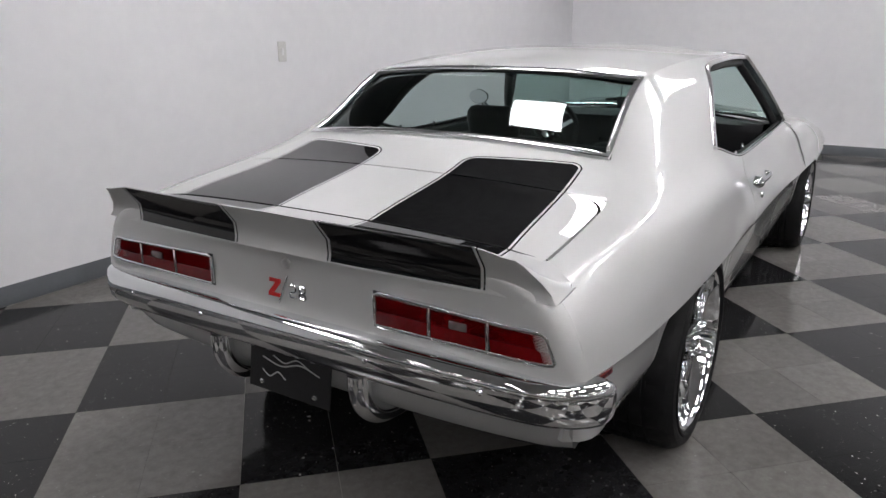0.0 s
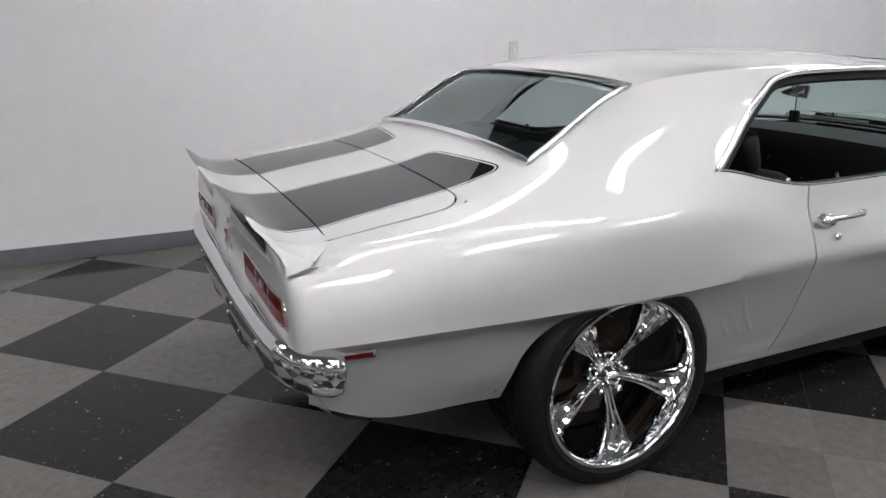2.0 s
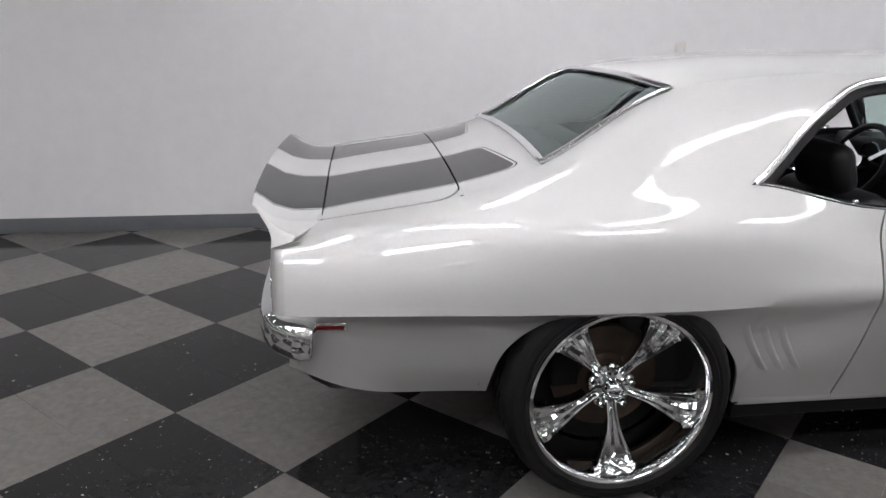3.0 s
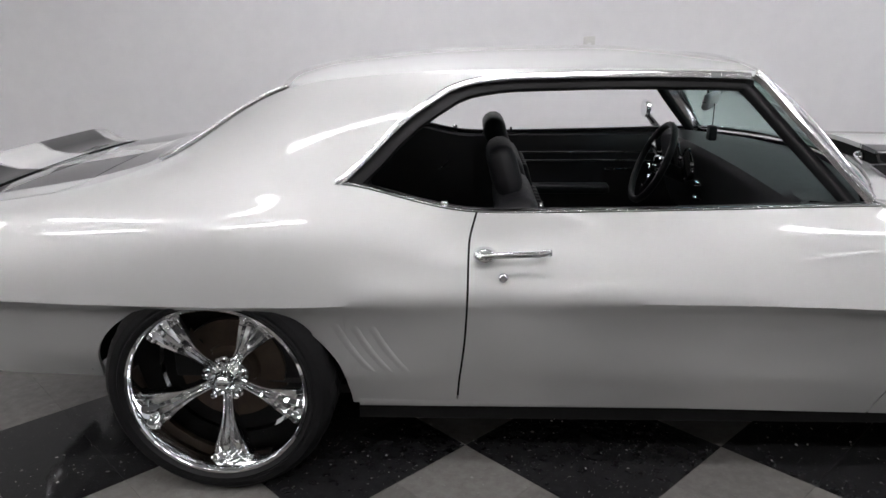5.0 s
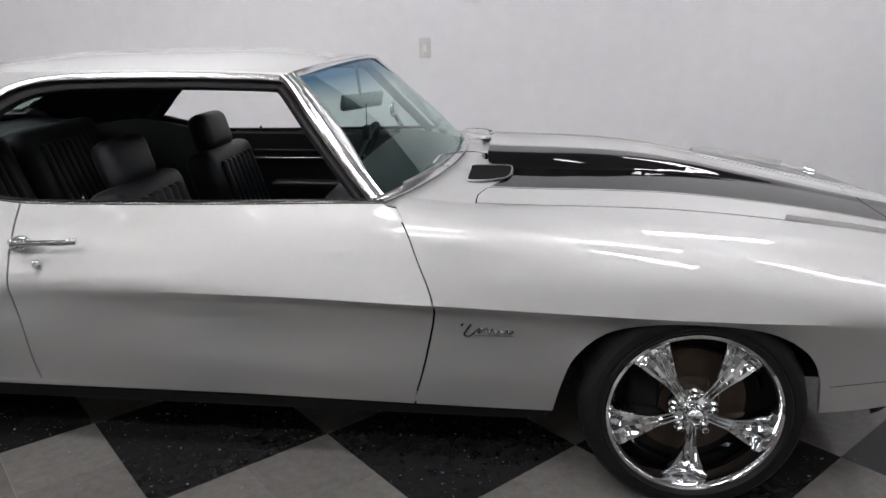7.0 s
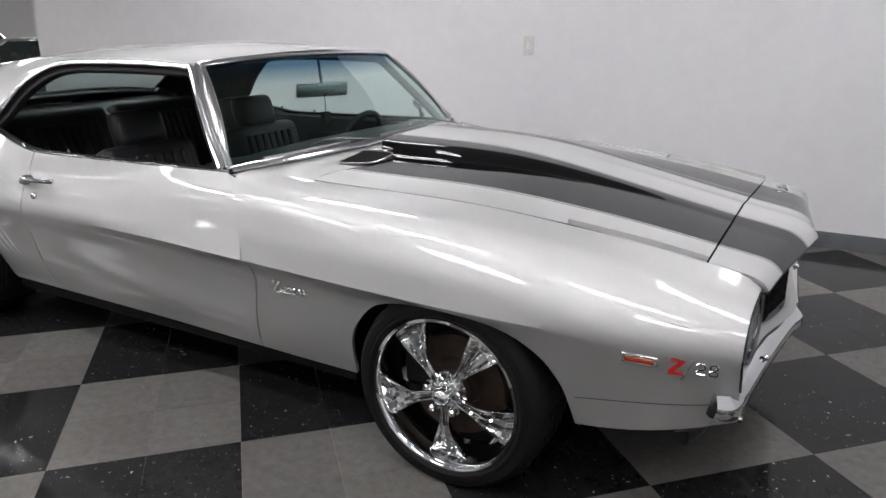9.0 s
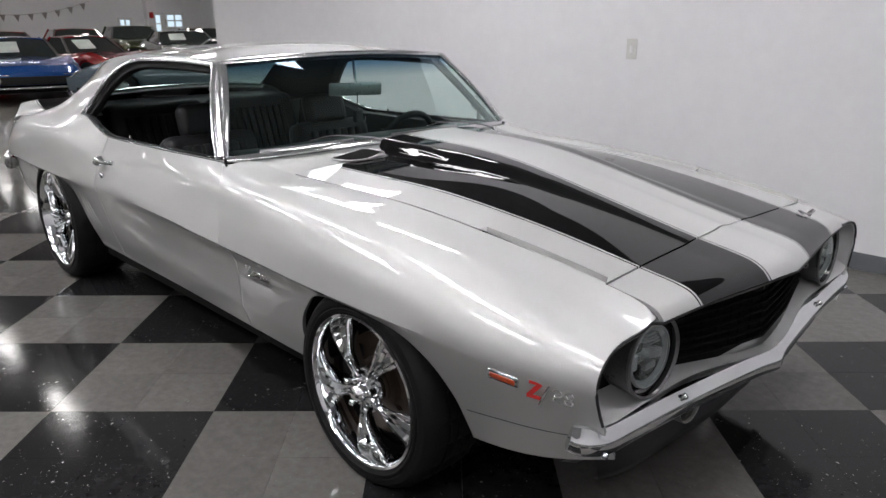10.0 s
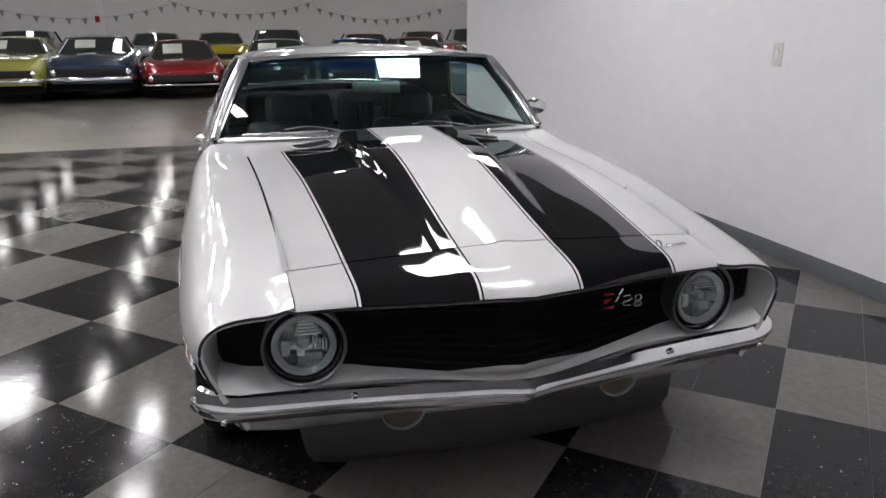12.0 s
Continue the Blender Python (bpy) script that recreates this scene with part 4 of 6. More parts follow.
def tail_lamp(sgn):
    """Three red lenses in a bright frame, the middle one with a clear window."""
    def at(u, w, lift=0.0):
        y = .295 + .485 * u - .028 * w * smooth(.5, 1.0, u)
        top, low = .738 - .012 * u, .652 + .004 * u
        z = low + (top - low) * w
        x = -2.342 - lift + .010 * smooth(.8, 1.05, u)
        return Vector((x, sgn * y, z))

    bm = bmesh.new()
    grid(bm, [[at(u, w, .0015) for u in np.linspace(-.012, 1.012, 12)] for w in np.linspace(-.06, 1.06, 4)])
    face_out(bm, (-1, 0, 0))
    lamp = part("tail_lamp", bm, BLACK, coupe, "red three-part tail lamp in a chrome frame")
    edge = [at(u, 0, .004) for u in np.linspace(.03, .95, 14)] + [at(.99, .04, .004), at(1.0, .12, .004)] + [at(1.0, w, .004) for w in (.5, .85)] + [at(.985, .97, .004)] + [at(u, 1, .004) for u in np.linspace(.95, .03, 14)] + [at(0, .94, .004), at(0, .5, .004), at(0, .06, .004)]
    bm = bmesh.new()
    sweep(bm, edge, rounded(.010, .008, .003, 2), up=(-1, 0, 0), closed=True)
    face_out(bm)
    part("frame", bm, CHROME, lamp, "thin chrome frame")
    for k in range(3):
        a, b = k / 3 + .012, (k + 1) / 3 - .012
        bm = bmesh.new()
        rows = []
        # saw-tooth ribs: those below the middle look up, those above look down
        for i in range(18):
            w0, w1 = .06 + .88 * i / 18, .06 + .88 * (i + .93) / 18
            up = i < 8
            rows.append([at(u, w0, .0072 if up else .0045) for u in np.linspace(a, b, 5)])
            rows.append([at(u, w1, .0045 if up else .0072) for u in np.linspace(a, b, 5)])
        grid(bm, rows)
        face_out(bm, (-1, 0, 0))
        part("lens", bm, RED_LENS, lamp, "ribbed red lens" if k == 0 else "", flat=True)
        if k == 1:
            bm = bmesh.new()
            box(bm, (-.0025, -.024, -.010), (.0025, .024, .010), .002)
            m = part("reverse_lens", bm, SMOKE_LENS, lamp, "small clear reversing lens")
            m.matrix_basis = Matrix.Translation(at(.5, .62, .007))
        if k:
            bm = bmesh.new()
            q = at(k / 3, .5, .0055)
            box(bm, (q.x - .002, q.y - .0035, at(k / 3, .02).z), (q.x + .002, q.y + .0035, at(k / 3, .98).z), .001)
            part("divider", bm, CHROME, lamp)


def spoiler():
    """The ducktail on the trunk's rear edge; its ends flare out and run forward to a point."""
    rows = []

    def section(root, mid, lip, low, bow):
        face = lip.lerp(low, .5) + Vector((bow, 0, 0))
        foot = lip.lerp(low, .82) + Vector((bow * .55, 0, 0))
        return [root, root.lerp(mid, .5), mid, mid.lerp(lip, .5) - Vector((0, 0, .009)), lip + Vector((.006, 0, .0005)), lip, face, foot, low, low + Vector((.03, 0, -.001))]

    for u in (0, .12, .2, .26, .38, .5, .62, .72, .8, .86, .91, .95, .98, 1.0):
        y = .698 * u
        base = top_z(-2.2, min(y, .62)) - .010 * smooth(.8, 1.0, u)
        rows.append(section(Vector((-2.20, y, base + .003)), Vector((-2.285, y, base + .004)),
                            Vector((-2.407 + .022 * u * u, y, .918 - .006 * u - .014 * smooth(.85, 1.0, u))),
                            Vector((-2.364 + .030 * u * u, .772 * u, .800 - .006 * u)), .024))
    root, mid, lip, low = rows[-1][0], rows[-1][2], rows[-1][5], rows[-1][8]
    tip = Vector((-2.262, .776, .826))
    for k in (.12, .25, .4, .55, .7, .85, .97):
        c = .016 * math.sin(math.pi * k)
        lk = lip.lerp(tip, k) - Vector((0, -.008 * math.sin(math.pi * k), c))
        rows.append(section(root.lerp(tip, k), mid.lerp(tip, k), lk, low.lerp(tip + Vector((-.012, .006, -.012)), k), .010 * (1 - k)))
    net = [[Vector((p.x, -p.y, p.z)) for p in r] for r in rows[:0:-1]] + rows
    bm = bmesh.new()
    grid(bm, net)
    face_out(bm, (0, 0, 1))
    flange(bm, .004)
    part("rear_spoiler", bm, PAINT_REAR, coupe, "silver ducktail rear spoiler crossed by black stripes", sharp=50)
    bm = bmesh.new()
    path = both([(-2.20, y, top_z(-2.2, min(y, .62)) - .010 * smooth(.56, .7, y) + .0035) for y in np.linspace(0, .69, 14)])
    sweep(bm, path, rounded(.004, .003, .001, 1))
    face_out(bm)
    part("spoiler_seam", bm, DARK, coupe, "thin dark joint before the spoiler")
    bm = bmesh.new()
    path = both([(-2.346, 0, .804), (-2.345, .3, .804), (-2.338, .6, .801), (-2.326, .70, .799)])
    sweep(bm, path, rounded(.010, .005, .002, 1))
    face_out(bm)
    part("trunk_seam", bm, DARK, coupe)


def exhaust(sgn):
    bm = bmesh.new()
    y = .285 if sgn > 0 else -.235
    outer = catmull([(-1.95, y, .345), (-2.10, y, .337), (-2.21, y, .342), (-2.28, y, .362), (-2.325, y, .405), (-2.342, y, .455), (-2.343, y, .50)], 6)
    sweep(bm, outer, ring(.033, 16), up=(0, 1, 0), caps=False)
    inner = [outer[-1], outer[-2], outer[-4]]
    sweep(bm, [q for q in inner], ring(.029, 16), up=(0, 1, 0), caps=True)
    face_out(bm)
    part("exhaust_tip", bm, CHROME, coupe, "curved chrome exhaust pipe below the bumper")


def number_plate():
    bm = bmesh.new()
    box(bm, (-.003, -.152, -.076), (.003, .152, .076), .002)
    p = part("licence_plate", bm, BLACK, coupe, "black dealer plate with pale script bars")
    p.matrix_basis = pose(-2.340, .02, .440, 0, 8, 0)
    for y0, y1, z in ((-.115, .10, .016), (-.075, .06, .028), (.01, .10, -.022)):
        bm = bmesh.new()
        sweep(bm, catmull([(-.0045, y0, z - .006), (-.0045, (y0 * 2 + y1) / 3, z + .010), (-.0045, (y0 + 2 * y1) / 3, z - .008), (-.0045, y1, z + .006)], 6), rounded(.004, .002, .0008, 1), up=(-1, 0, 0))
        face_out(bm)
        part("script_bar", bm, MARK, p)
    for y in (-.10, .10):
        bm = bmesh.new()
        lathe(bm, [(0, -.006), (.007, -.005), (.009, 0), (.009, .004)], 12, pose(-.003, y, -.052, 0, 0, -90))
        bmesh.ops.remove_doubles(bm, verts=bm.verts[:], dist=1e-5)
        face_out(bm)
        part("plate_bolt", bm, CHROME, p)


def badge(m, parent, name="badge", size=1.0):
    """A red angular block, a slanting bar and two chrome blocks."""
    bm = bmesh.new()
    outline = [(-.064, .026), (-.024, .026), (-.024, .016), (-.052, -.016), (-.028, -.016), (-.028, -.026), (-.070, -.026), (-.070, -.016), (-.042, .016), (-.064, .016)]
    face = bm.faces.new([bm.verts.new((x, -.004, z)) for x, z in outline])
    made = bmesh.ops.extrude_face_region(bm, geom=[face])
    bmesh.ops.translate(bm, vec=(0, .004, 0), verts=[g for g in made["geom"] if isinstance(g, bmesh.types.BMVert)])
    face_out(bm)
    bmesh.ops.scale(bm, vec=(size,) * 3, verts=bm.verts[:])
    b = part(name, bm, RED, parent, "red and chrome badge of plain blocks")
    b.matrix_basis = m
    bm = bmesh.new()
    box(bm, (-.003, -.005, -.045), (.003, 0, .045), .001, pose(-.014, 0, 0, 0, 24, 0))
    bmesh.ops.scale(bm, vec=(size,) * 3, verts=bm.verts[:])
    part("badge_bar", bm, CHROME, b, "slanting chrome bar")
    hook = [(.010, .012), (.014, .017), (.027, .017), (.031, .012), (.031, .004), (.027, -.001), (.014, -.003), (.010, -.008), (.010, -.017), (.032, -.017)]
    loop = [(.055, -.001), (.048, .003), (.045, .010), (.049, .017), (.062, .017), (.066, .010), (.063, .003), (.055, -.001), (.066, -.006), (.067, -.012), (.062, -.017), (.048, -.017), (.043, -.012), (.044, -.006)]
    for line, shut in ((hook, False), (loop, True)):
        bm = bmesh.new()
        sweep(bm, [(x * size, -.002 * size, z * size) for x, z in line], rounded(.006 * size, .004 * size, .001, 1), up=(0, -1, 0), closed=shut)
        face_out(bm)
        part("badge_block", bm, CHROME, b)
    return b


def script_badge(m, parent, length=.15):
    """A running line of chrome loops."""
    bm = bmesh.new()
    pts = [(-.075, .012), (-.05, .045), (-.04, .03), (-.065, -.012), (-.05, -.018), (-.03, .0), (-.02, .006), (-.025, -.008), (-.01, .002), (0, .006), (.005, -.01), (.015, .004), (.025, -.01), (.035, .004), (.045, -.008), (.055, .004), (.062, -.008), (.075, .0)]
    k = length / .15
    sweep(bm, catmull([(x * k, -.002, z * k) for x, z in pts], 4), rounded(.0075 * k, .004, .0015, 1), up=(0, -1, 0))
    sweep(bm, [(-.04 * k, -.002, -.016 * k), (.075 * k, -.002, -.015 * k)], rounded(.003, .004, .001, 1), up=(0, -1, 0))
    face_out(bm)
    b = part("script_badge", bm, CHROME, parent, "chrome script badge")
    b.matrix_basis = m


def marker(x, z, sgn, lens, length, tilt):
    low = side(x, 3, x > 0)[1] > z
    y = side(x, v_at(x, z, x > 0, 0, 3) if low else v_at(x, z, x > 0, 3, 5), x > 0)[0]
    bm = bmesh.new()
    box(bm, (-length / 2, -.006, -.013), (length / 2, .004, .013), .003)
    m = part("side_marker", bm, CHROME, coupe, "side marker lamp in a chrome frame")
    m.matrix_basis = pose(x, sgn * (y + .001), z, 0, 0, tilt if sgn < 0 else 180 - tilt)
    bm = bmesh.new()
    box(bm, (-length / 2 + .008, -.008, -.008), (length / 2 - .008, .0, .005), .0015)
    part("lens", bm, lens, m, "coloured lens")


rear_bumper(), rear_valance(), tail_lamp(-1), tail_lamp(1), spoiler(), exhaust(-1), exhaust(1), number_plate()
badge(pose(-2.344, .0, .688, 0, 0, -90), coupe)
bm = bmesh.new()
lathe(bm, [(0, -.006), (.012, -.006), (.016, -.003), (.016, .004)], 18, pose(-2.342, 0, .762, 0, 0, -90))
bmesh.ops.remove_doubles(bm, verts=bm.verts[:], dist=1e-5)
face_out(bm)
part("trunk_lock", bm, SATIN, coupe)
for sgn in (-1, 1):
    marker(-2.188, .587, sgn, RED_LENS, .105, -7)
    marker(1.962, .565, sgn, AMBER_LENS, .09, 4)
FEND_Y = side(2.085, v_at(2.085, .555, True, 0, 3), True)[0] + .004
badge(pose(2.09, -FEND_Y, .563, 0, 0, 12), coupe, size=.85)
badge(pose(2.09, FEND_Y, .563, 0, 0, 168), coupe, size=.85)
SCR_Y = side(.80, v_at(.80, .535, True, 0, 3), True)[0] + .004
script_badge(pose(.80, -SCR_Y, .535, 0, 0, 0), coupe)
script_badge(pose(.80, SCR_Y, .535, 0, 0, 180), coupe)


def door_handle(sgn, parent):
    y = .872
    bm = bmesh.new()
    sweep(bm, catmull([(-.60, -.006, .768), (-.57, -.022, .772), (-.50, -.026, .776), (-.43, -.022, .777), (-.40, -.004, .776)], 5), rounded(.012, .017, .005, 2), scale=lambda t: 1.0 + .5 * (1 - smooth(0, .25, t)))
    lathe(bm, [(0, -.026), (.012, -.025), (.02, -.018), (.026, -.008), (.028, .012)], 18, pose(-.577, 0, .764) @ Matrix.Diagonal((1.2, 1, .9, 1)))
    box(bm, (-.425, -.012, .766), (-.395, .006, .786), .005)
    bmesh.ops.remove_doubles(bm, verts=bm.verts[:], dist=1e-5)
    face_out(bm)
    h = part("door_handle", bm, CHROME, parent, "chrome pull handle with push button")
    bm = bmesh.new()
    lathe(bm, [(0, -.006), (.009, -.006), (.012, -.004), (.014, 0), (.014, .006)], 18, pose(-.527, -.014, .706))
    bmesh.ops.remove_doubles(bm, verts=bm.verts[:], dist=1e-5)
    face_out(bm)
    k = part("door_lock", bm, CHROME, parent, "round chrome key lock")
    for o in (h, k):
        if sgn < 0:
            o.matrix_basis = pose(0, -y - .006, 0)
        else:
            o.matrix_basis = Matrix.Diagonal((1, -1, 1, 1)) @ pose(0, -y - .006, 0)


door_handle(-1, door_right), door_handle(1, door_left)


def gills(sgn):
    """Three pressed louvres ahead of the rear wheel."""
    for k in range(3):
        bm = bmesh.new()
        x0 = -1.0 + .052 * k
        rows = []
        for i in range(13):
            t = i / 12
            z = .562 - .178 * t
            x = x0 + .062 * t + .04 * t * t
            y = side(x, v_at(x, z, False, 0, 3))[0]
            e = math.sin(math.pi * min(1, max(0, t))) ** .5
            rows.append([(x + dx, sgn * (y + dy * e - .001), z) for dx, dy in ((-.022, 0), (-.013, .002), (-.004, .0045), (.002, .0045), (.006, .0015), (.009, 0))])
        grid(bm, rows)
        face_out(bm, (0, sgn, 0))
        part("gill", bm, PAINT, coupe, "pressed louvre in the quarter panel" if k == 0 else "", sharp=60)


gills(-1), gills(1)

# ---- front end ----


def front_bumper():
    bm = bmesh.new()
    path = both(catmull([(2.262, 0, .416), (2.240, .12, .421), (2.205, .45, .432), (2.188, .68, .438), (2.185, .775, .445), (2.172, .832, .458), (2.142, .862, .470)], 6))
    prof = [(-.014, .034), (-.010, .036), (.001, .032), (.015, .015), (.020, .009), (.0225, .003), (.022, -.020), (.018, -.028), (.006, -.032), (-.014, -.030)]
    sweep(bm, path, prof, scale=lambda t: 1.0 - .10 * smooth(.92, 1.0, abs(2 * t - 1)))
    face_out(bm)
    b = part("front_bumper", bm, CHROME, coupe, "slim chrome front bumper with a shallow point", sharp=28)
    for y in (-.47, .47, -.80, .80):
        bm = bmesh.new()
        x = 2.222 if abs(y) < .6 else 2.202
        lathe(bm, [(0, .008), (.006, .006), (.009, .001), (.009, -.006)], 12, pose(x, y, .454 if abs(y) < .6 else .420, 0, 0, -90))
        bmesh.ops.remove_doubles(bm, verts=bm.verts[:], dist=1e-5)
        face_out(bm)
        part("bumper_bolt", bm, CHROME, b)


TOP_N, CORNER_N, LOW_N = 15, 17, 17


def mouth(k):
    """The rim of the front opening (k = 0) narrowing to the grille's edge (k = 1), from the middle of the nose out, round and back."""
    half = []
    for i in range(TOP_N):
        y = .603 * i / (TOP_N - 1)
        a = Vector((LIP_X(y) - .004, y, LIP_Z(y) - .006))
        b = Vector((2.205 - .085 * smooth(0, .7, y), y, .694))
        half.append(a.lerp(b, k))
    low_v = v_at(2.195, .50, True, 0.0, 3.0)
    for i in range(1, CORNER_N + 1):
        t = i / CORNER_N
        v = 8 + (low_v - 8) * t
        y, z = side(2.195, v, True)
        a = Vector((2.1945, y - .003, z - .002))
        b = Vector((2.12 - .012 * t, .603 + .197 * min(1.0, t / .55), .694 - .02 * t - .125 * smooth(.45, 1.0, t)))
        half.append(a.lerp(b, k))
    for i in range(1, LOW_N + 1):
        u = 1 - i / LOW_N
        a = Vector((2.258 - .066 * smooth(0, .62, u), .80 * u, .452 + .026 * smooth(0, .5, u) + .006 * u))
        b = Vector((2.222 - .108 * smooth(0, .9, u), .788 * u, .452 + .055 * min(1.0, u / .6) + .014 * smooth(.5, .9, u) + .02 * smooth(.9, 1.0, u)))
        half.append(a.lerp(b, k))
    return half


def full(half):
    return [Vector((q.x, -q.y, q.z)) for q in half[:0:-1]] + half


def grille():
    bm = bmesh.new()
    grid(bm, [full(mouth(k)) for k in (0, .04, .12, .3, .55, .8, 1.0)])
    face_out(bm, (1, 0, 0))
    part("front_surround", bm, PAINT, coupe, "silver surround of the front opening", sharp=30)
    rim = full(mouth(0)[:TOP_N + CORNER_N])
    bm = bmesh.new()
    sweep(bm, [q + Vector((.001, 0, 0)) for q in rim], rounded(.007, .007, .003, 2))
    face_out(bm)
    part("rim_seal", bm, BLACK, coupe, "dark groove round the front opening")
    rim = full([a.lerp(b, .06) for a, b in list(zip(mouth(0), mouth(1)))[:TOP_N + CORNER_N]])
    bm = bmesh.new()
    sweep(bm, [q + Vector((.004, 0, -.003)) for q in rim], rounded(.005, .005, .002, 2))
    face_out(bm)
    part("lip_moulding", bm, CHROME, coupe, "thin bright moulding round the front opening")
    g = new("grille")
    g.parent = coupe
    bm = bmesh.new()
    ys = [.80 * math.sin(math.pi / 2 * q) for q in np.linspace(0, 1, 17)]
    edge = pchip([(0, .452), (.46, .507), (.70, .524), (.765, .54), (.80, .585)])
    face_x = pchip([(0, 2.213), (.2, 2.195), (.45, 2.145), (.6, 2.122), (.80, 2.108)])
    top, low = full([Vector((face_x(y), y, .696)) for y in ys]), full([Vector((face_x(y), y, edge(y))) for y in ys])
    grid(bm, [[a.lerp(b, t) + Vector((-.012, 0, 0)) for a, b in zip(top, low)] for t in np.linspace(-.03, 1.08, 5)])
    face_out(bm, (1, 0, 0))
    part("backing", bm, DARK, g, "black grille backing")
    for i in range(8):
        t = (i + .7) / 8.6
        bm = bmesh.new()
        line = [a.lerp(b, t) + Vector((.002, 0, 0)) for a, b in zip(top, low) if abs(a.y) < .47]
        sweep(bm, line, rounded(.014, .006, .002, 1))
        face_out(bm)
        part("bar", bm, DARK, g)
    for y in np.linspace(-.42, .42, 15):
        i = min(range(33), key=lambda q: abs(top[q].y - y))
        bm = bmesh.new()
        a, b = top[i], low[i]
        sweep(bm, [Vector((a.x - .006, y, a.z)), Vector((b.x - .006, y, b.z + .018))], rounded(.008, .004, .001, 1), up=(1, 0, 0))
        face_out(bm)
        part("upright_bar", bm, DARK, g)
    badge(pose(2.18, .315, .615, 0, 0, 76), coupe, size=.9)


def head_lamp(sgn):
    m = pose(2.184, sgn * .588, .592, 0, 0, 90 + sgn * 3)
    bm = bmesh.new()
    lathe(bm, [(.101, .085), (.1035, .004), (.107, .001), (.1085, -.004), (.107, -.008), (.104, -.009), (.1015, -.006), (.0995, .0)], 48, m)
    face_out(bm)
    lamp = part("headlight", bm, BEZEL, coupe, "round clear headlight in a thin metal bezel", sharp=35)
    bm = bmesh.new()
    lathe(bm, [(.0998, -.002), (.097, .012), (.089, .018), (.0835, .014), (.082, .008)], 48, m)
    face_out(bm)
    part("bezel_cone", bm, BLACK_GLOSS, lamp, "dark inner bezel")
    bm = bmesh.new()
    lathe(bm, [(.083, .010), (.0815, .004), (.078, .003), (.0665, .013), (.064, .024)], 48, m)
    face_out(bm)
    part("ring", bm, LAMP_RIM, lamp, "pale frosted rim of the lens")
    bm = bmesh.new()
    lathe(bm, [(.066, .016), (.060, .028), (.045, .042), (.025, .050), (.0, .052)], 14, m)
    bmesh.ops.remove_doubles(bm, verts=bm.verts[:], dist=1e-5)
    face_out(bm)
    part("reflector", bm, LAMP_SILVER, lamp, "faceted bright reflector", flat=True)
    bm = bmesh.new()
    lathe(bm, [(.0, .004), (.011, .005), (.0145, .012), (.0145, .05)], 16, m @ pose(0, 0, .008))
    bmesh.ops.remove_doubles(bm, verts=bm.verts[:], dist=1e-5)
    face_out(bm)
    part("bulb_shield", bm, CLEAR_LENS, lamp)
    for k in range(5):
        bm = bmesh.new()
        x = .024 + .008 * k
        box(bm, (x - .0022, .010, -.014 - .001 * k), (x + .0022, .030, .014 - .002 * k), .001, m)
        part("reflector_rib", bm, CLEAR_LENS, lamp)
    for k in range(4):
        bm = bmesh.new()
        z = .030 + .009 * k
        box(bm, (-.012 - .004 * (3 - k), .010, z - .002), (.046 - .007 * k, .034, z + .002), .001, m)
        part("reflector_rib", bm, CLEAR_LENS, lamp)
    for x0, x1, z0, z1, mt in ((-.058, -.036, -.03, .012, CLEAR_LENS), (-.044, -.018, -.05, -.022, BLACK_GLOSS), (-.05, -.02, .016, .04, BLACK_GLOSS), (.0, .045, -.045, -.026, SATIN)):
        bm = bmesh.new()
        box(bm, (x0, .016, z0), (x1, .04, z1), .004, m)
        part("reflector_step", bm, mt, lamp)
    bm = bmesh.new()
    lathe(bm, [(.0, -.012), (.03, -.0105), (.055, -.006), (.07, -.001), (.081, .005)], 40, m)
    bmesh.ops.remove_doubles(bm, verts=bm.verts[:], dist=1e-5)
    face_out(bm)
    part("lens", bm, GLASS_CLEAR, lamp, "clear glass lens")


def front_valance():
    bm = bmesh.new()
    rows = []
    for z, x, y in ((.47, 2.15, .79), (.41, 2.165, .785), (.37, 2.155, .775), (.33, 2.12, .755), (.30, 2.06, .74)):
        ss = np.linspace(-1, 1, 25)
        rows.append([(x + .05 * (1 - abs(s)) - .16 * max(0, abs(s) - .84), y * s, z) for s in ss])
    grid(bm, rows)
    face_out(bm, (1, 0, 0))
    part("front_valance", bm, PAINT, coupe, "silver panel below the front bumper", sharp=60)
    bm = bmesh.new()
    rows = []
    for z, x, y in ((.335, 2.06, .61), (.28, 2.075, .605), (.20, 2.085, .59), (.168, 2.075, .57), (.162, 2.05, .57)):
        rows.append([(x + .03 * (1 - abs(s)) - .2 * max(0, abs(s) - .85), y * s, z) for s in np.linspace(-1, 1, 21)])
    grid(bm, rows)
    face_out(bm, (1, 0, 0))
    part("chin_spoiler", bm, CHIN, coupe, "black chin spoiler under the nose", sharp=60)
    for sgn in (-1, 1):
        bm = bmesh.new()
        m = pose(2.168, sgn * .33, .366, 0, 0, 90)
        lathe(bm, [(.064, .04), (.064, -.005), (.062, -.008), (.060, -.006), (.059, .004)], 28, m)
        face_out(bm)
        r = part("parking_lamp", bm, SATIN, coupe, "round parking lamp below the bumper")
        bm = bmesh.new()
        lathe(bm, [(.0, -.004), (.03, -.003), (.060, .002)], 28, m)
        bmesh.ops.remove_doubles(bm, verts=bm.verts[:], dist=1e-5)
        face_out(bm)
        part("lens", bm, TAN_LENS, r, "tan lens")


front_bumper(), grille(), head_lamp(-1), head_lamp(1), front_valance()
script_badge(pose(2.135, .50, .753, -76, 0, 98), coupe, .10)


